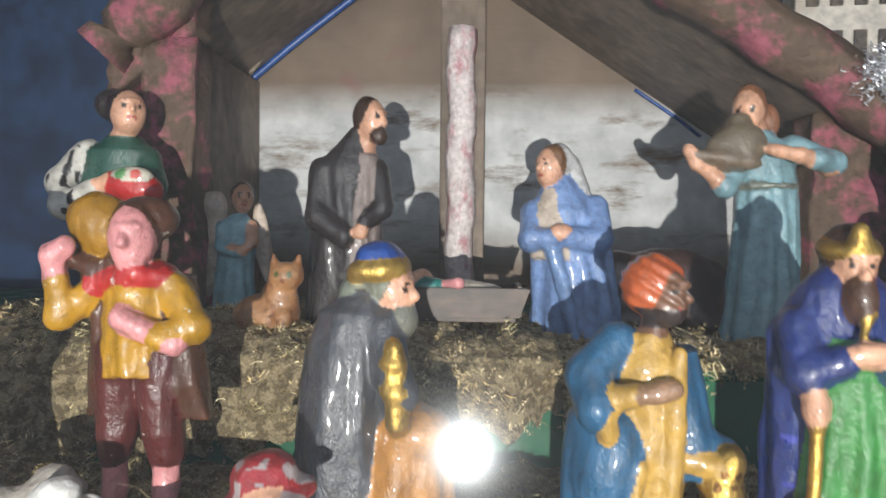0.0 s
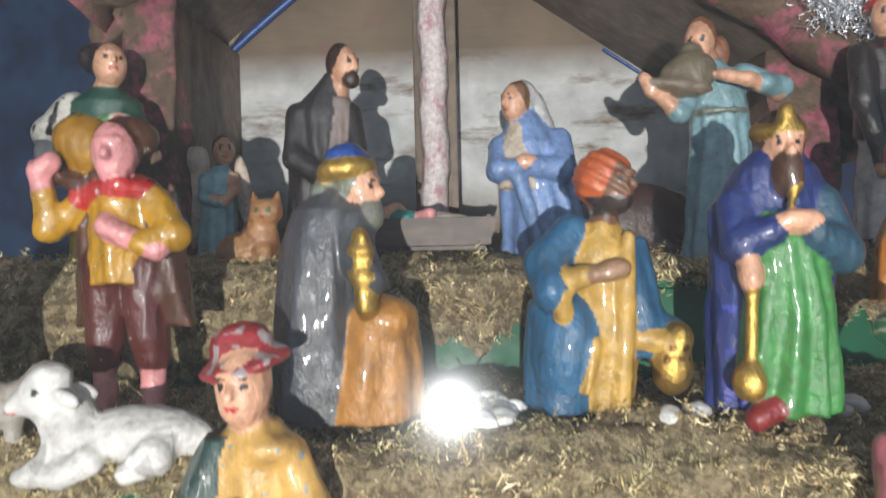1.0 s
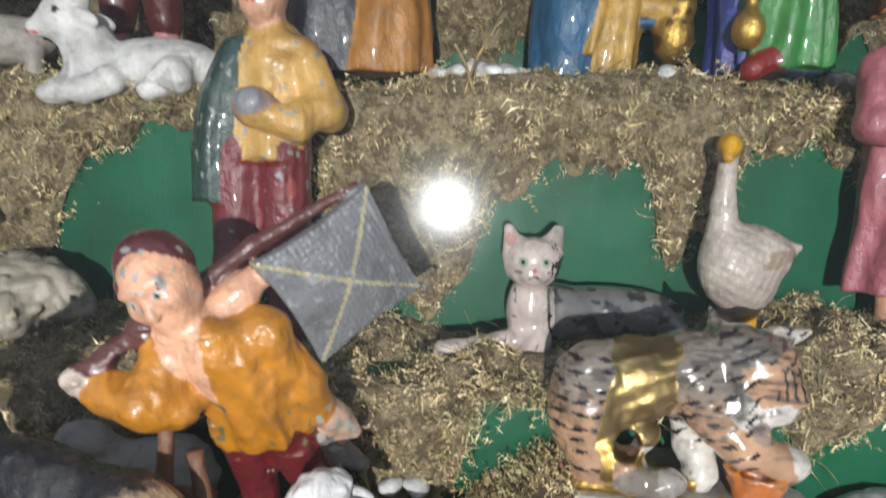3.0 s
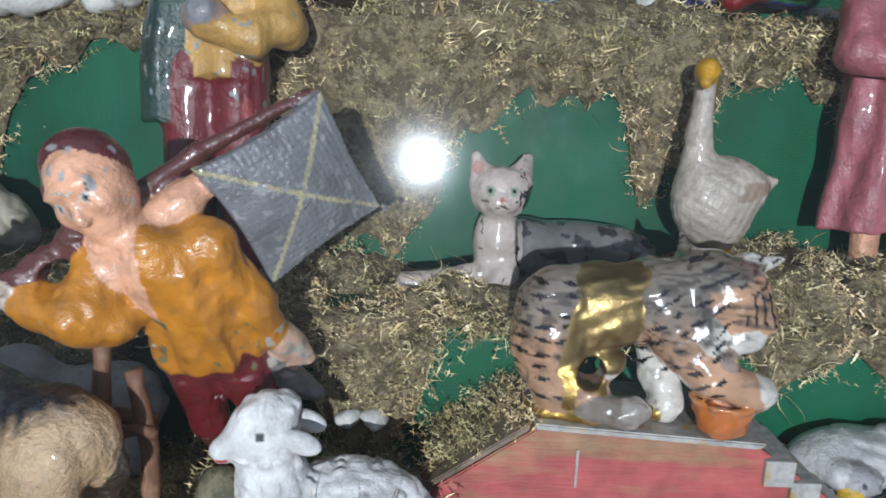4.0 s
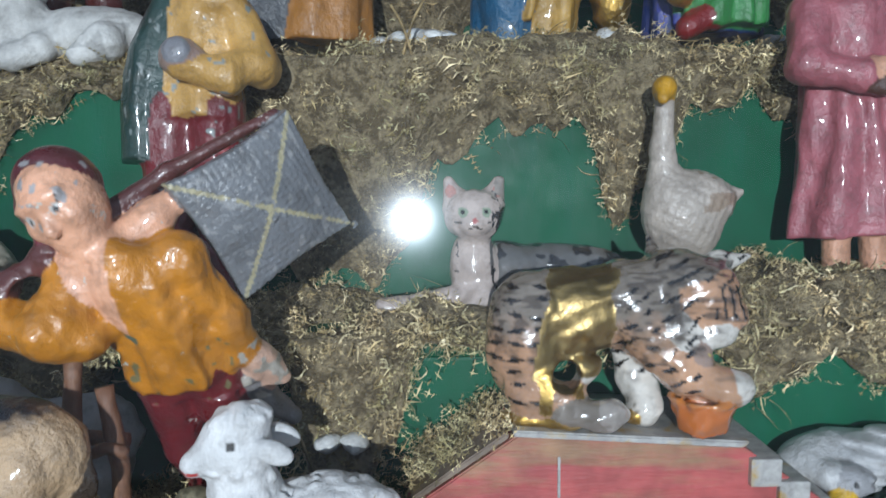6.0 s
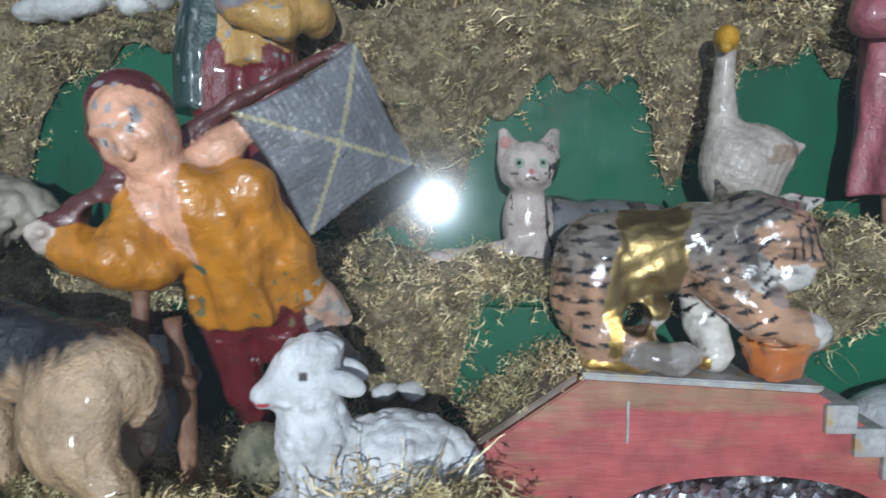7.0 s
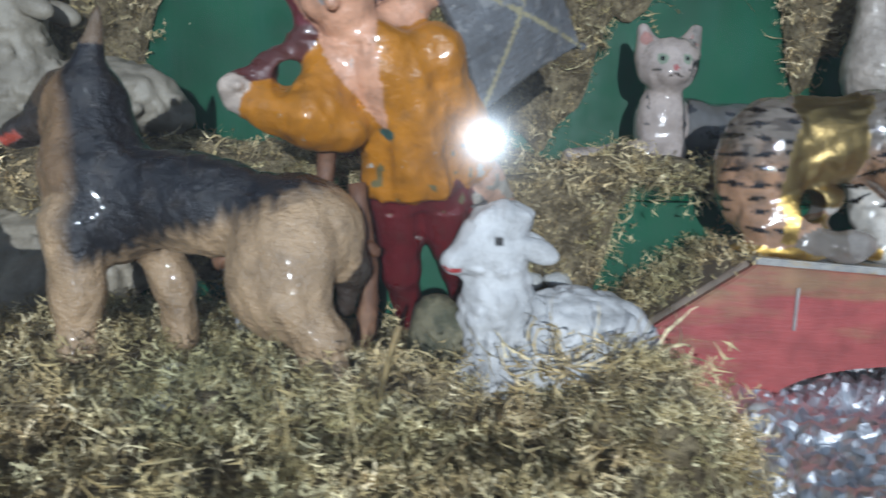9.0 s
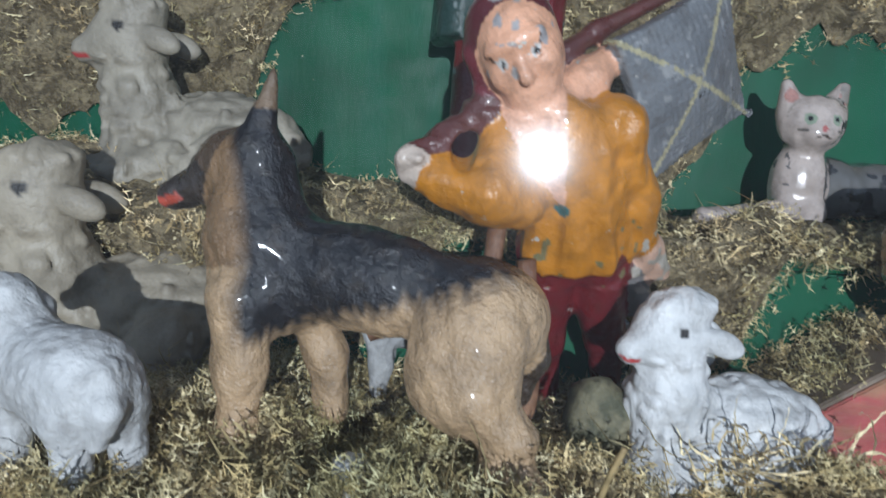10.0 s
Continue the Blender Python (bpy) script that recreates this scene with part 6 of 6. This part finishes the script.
def pebble(at, size, material, label, category, seed, group=""):
    bm = bmesh.new()
    bmesh.ops.create_icosphere(bm, subdivisions=3, radius=1.0)
    for v in bm.verts:
        r = 1 + 0.28 * noise.noise(v.co * 1.1 + Vector((seed, 0, 0))) + 0.08 * noise.noise(v.co * 3 + Vector((0, seed, 0)))
        v.co = Vector((v.co.x * size[0], v.co.y * size[1], v.co.z * size[2])) * r
    ob = part(category, bm, material, None, "", True)
    ob.matrix_basis = pose(*at, 0, 0, (seed * 47) % 360)
    return tagged(ob, label, category, group)


sheepdog()
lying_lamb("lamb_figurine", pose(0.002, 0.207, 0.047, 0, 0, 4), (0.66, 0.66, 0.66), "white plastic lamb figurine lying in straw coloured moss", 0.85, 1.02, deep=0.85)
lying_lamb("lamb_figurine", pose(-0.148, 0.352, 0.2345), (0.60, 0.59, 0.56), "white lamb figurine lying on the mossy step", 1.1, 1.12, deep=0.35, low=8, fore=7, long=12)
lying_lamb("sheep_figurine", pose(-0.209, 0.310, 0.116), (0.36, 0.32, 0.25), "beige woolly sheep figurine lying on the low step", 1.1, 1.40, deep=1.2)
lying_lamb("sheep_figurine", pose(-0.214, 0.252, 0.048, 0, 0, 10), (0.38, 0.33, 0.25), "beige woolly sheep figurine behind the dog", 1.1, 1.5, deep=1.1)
standing_sheep(pose(-0.168, 0.160, 0.055, 0, 0, -28), (0.56, 0.56, 0.56), "white sheep figurine standing on the front moss", 0.9, 0.92)
standing_sheep(pose(-0.203, 0.365, 0.238, 0, 0, 200), (0.34, 0.31, 0.27), "grey sheep figurine standing on the mossy step", 1.2, 0.92)
standing_sheep(pose(-0.092, 0.249, 0.050, 0, 0, 12), (0.52, 0.52, 0.52), "small white sheep figurine beside the green board", 1.0, 0.98)
tabby_cat()
white_cat()
goose()
duck(pose(0.222, 0.262, 0.044, 0, 0, 8), "white duck figurine with yellow beak by the bridge")
duck(pose(0.258, 0.235, 0.042, 0, 0, -20), "white duck figurine resting by the foil brook")
tan_cat()
ox()
crib()
twig_fence()
for i, (x, y, z) in enumerate([(0.010, 0.262, 0.068), (0.021, 0.262, 0.068), (-0.010, 0.268, 0.076), (0.038, 0.372, 0.246), (0.046, 0.380, 0.246), (0.053, 0.372, 0.247), (0.061, 0.385, 0.247), (0.044, 0.362, 0.249), (0.066, 0.372, 0.246), (0.052, 0.356, 0.246), (0.024, 0.366, 0.246), (0.168, 0.372, 0.246), (0.150, 0.360, 0.247), (0.245, 0.372, 0.246), (0.255, 0.382, 0.246), (0.048, 0.392, 0.248), (0.033, 0.384, 0.247), (0.057, 0.393, 0.248), (0.070, 0.382, 0.247), (0.040, 0.394, 0.248), (0.062, 0.360, 0.246), (0.034, 0.358, 0.247), (0.178, 0.52, 0.322), (0.080, 0.205, 0.038), (-0.078, 0.205, 0.058), (-0.095, 0.170, 0.058)]):
    s = (0.0060 if 0.35 < y < 0.4 else 0.0047) + 0.0012 * math.sin(i * 2.3)
    z = z + 0.006 if 0.35 < y < 0.4 else z
    y = y + 0.018 if 0.35 < y < 0.4 else y
    pebble((x, y, z), (s * 1.35, s, s * 0.75), pebble_white, "small smooth white pebble lying on the moss", "pebble", i + 1, "white pebbles")
pebble((-0.026, 0.212, 0.060), (0.012, 0.010, 0.014), mossy_stone, "mottled grey green stone beside the fisherman's feet", "stone", 3.3)
pebble((-0.092, 0.158, 0.056), (0.007, 0.006, 0.004), pebble_white, "pale flat stone chip lying in the front moss", "stone", 5.1)


def scrap(at, colour, label, seed):
    """A crumpled scrap of coloured foil."""
    m = Mat("coloured_foil", Base_Color=colour, Metallic=0.7, Roughness=0.3).material
    bm = bmesh.new()
    bmesh.ops.create_icosphere(bm, subdivisions=2, radius=0.004)
    for v in bm.verts:
        v.co *= 1 + 0.7 * noise.noise(v.co * 400 + Vector((seed, 0, 0)))
        v.co.z *= 0.6
    ob = part("foil_scrap", bm, m)
    ob.matrix_basis = pose(*at)
    return tagged(ob, label, "foil scrap", "foil scraps")


scrap((0.022, 0.140, 0.0385), (0.01, 0.22, 0.06), "crumpled green foil scrap on the silver brook", 1)
scrap((0.043, 0.139, 0.0385), (0.02, 0.08, 0.5), "crumpled blue foil scrap on the silver brook", 2)
scrap((0.000, 0.137, 0.0400), (0.02, 0.08, 0.5), "crumpled blue foil scrap at the moss edge", 3)
for i, (x, y, h, lean) in enumerate([(-0.040, 0.150, 0.032, 0.003), (-0.046, 0.152, 0.020, -0.004), (0.038, 0.352, 0.030, 0.006), (0.044, 0.351, 0.026, -0.005), (0.004, 0.262, 0.030, -0.006)]):
    z = 0.050 if y < 0.2 else 0.055 if y < 0.3 else 0.238
    stalk = part("straw", tube(bmesh.new(), curve([(x, y, z), (x + lean, y - 0.002, z + h * 0.6), (x + lean * 2.2, y - 0.004, z + h)], 4), 0.0008, 6, 0.3), straw_moss, None, "", True)
    tagged(stalk, "dry pale straw stalk standing in the moss", "straw", "straw stalks")
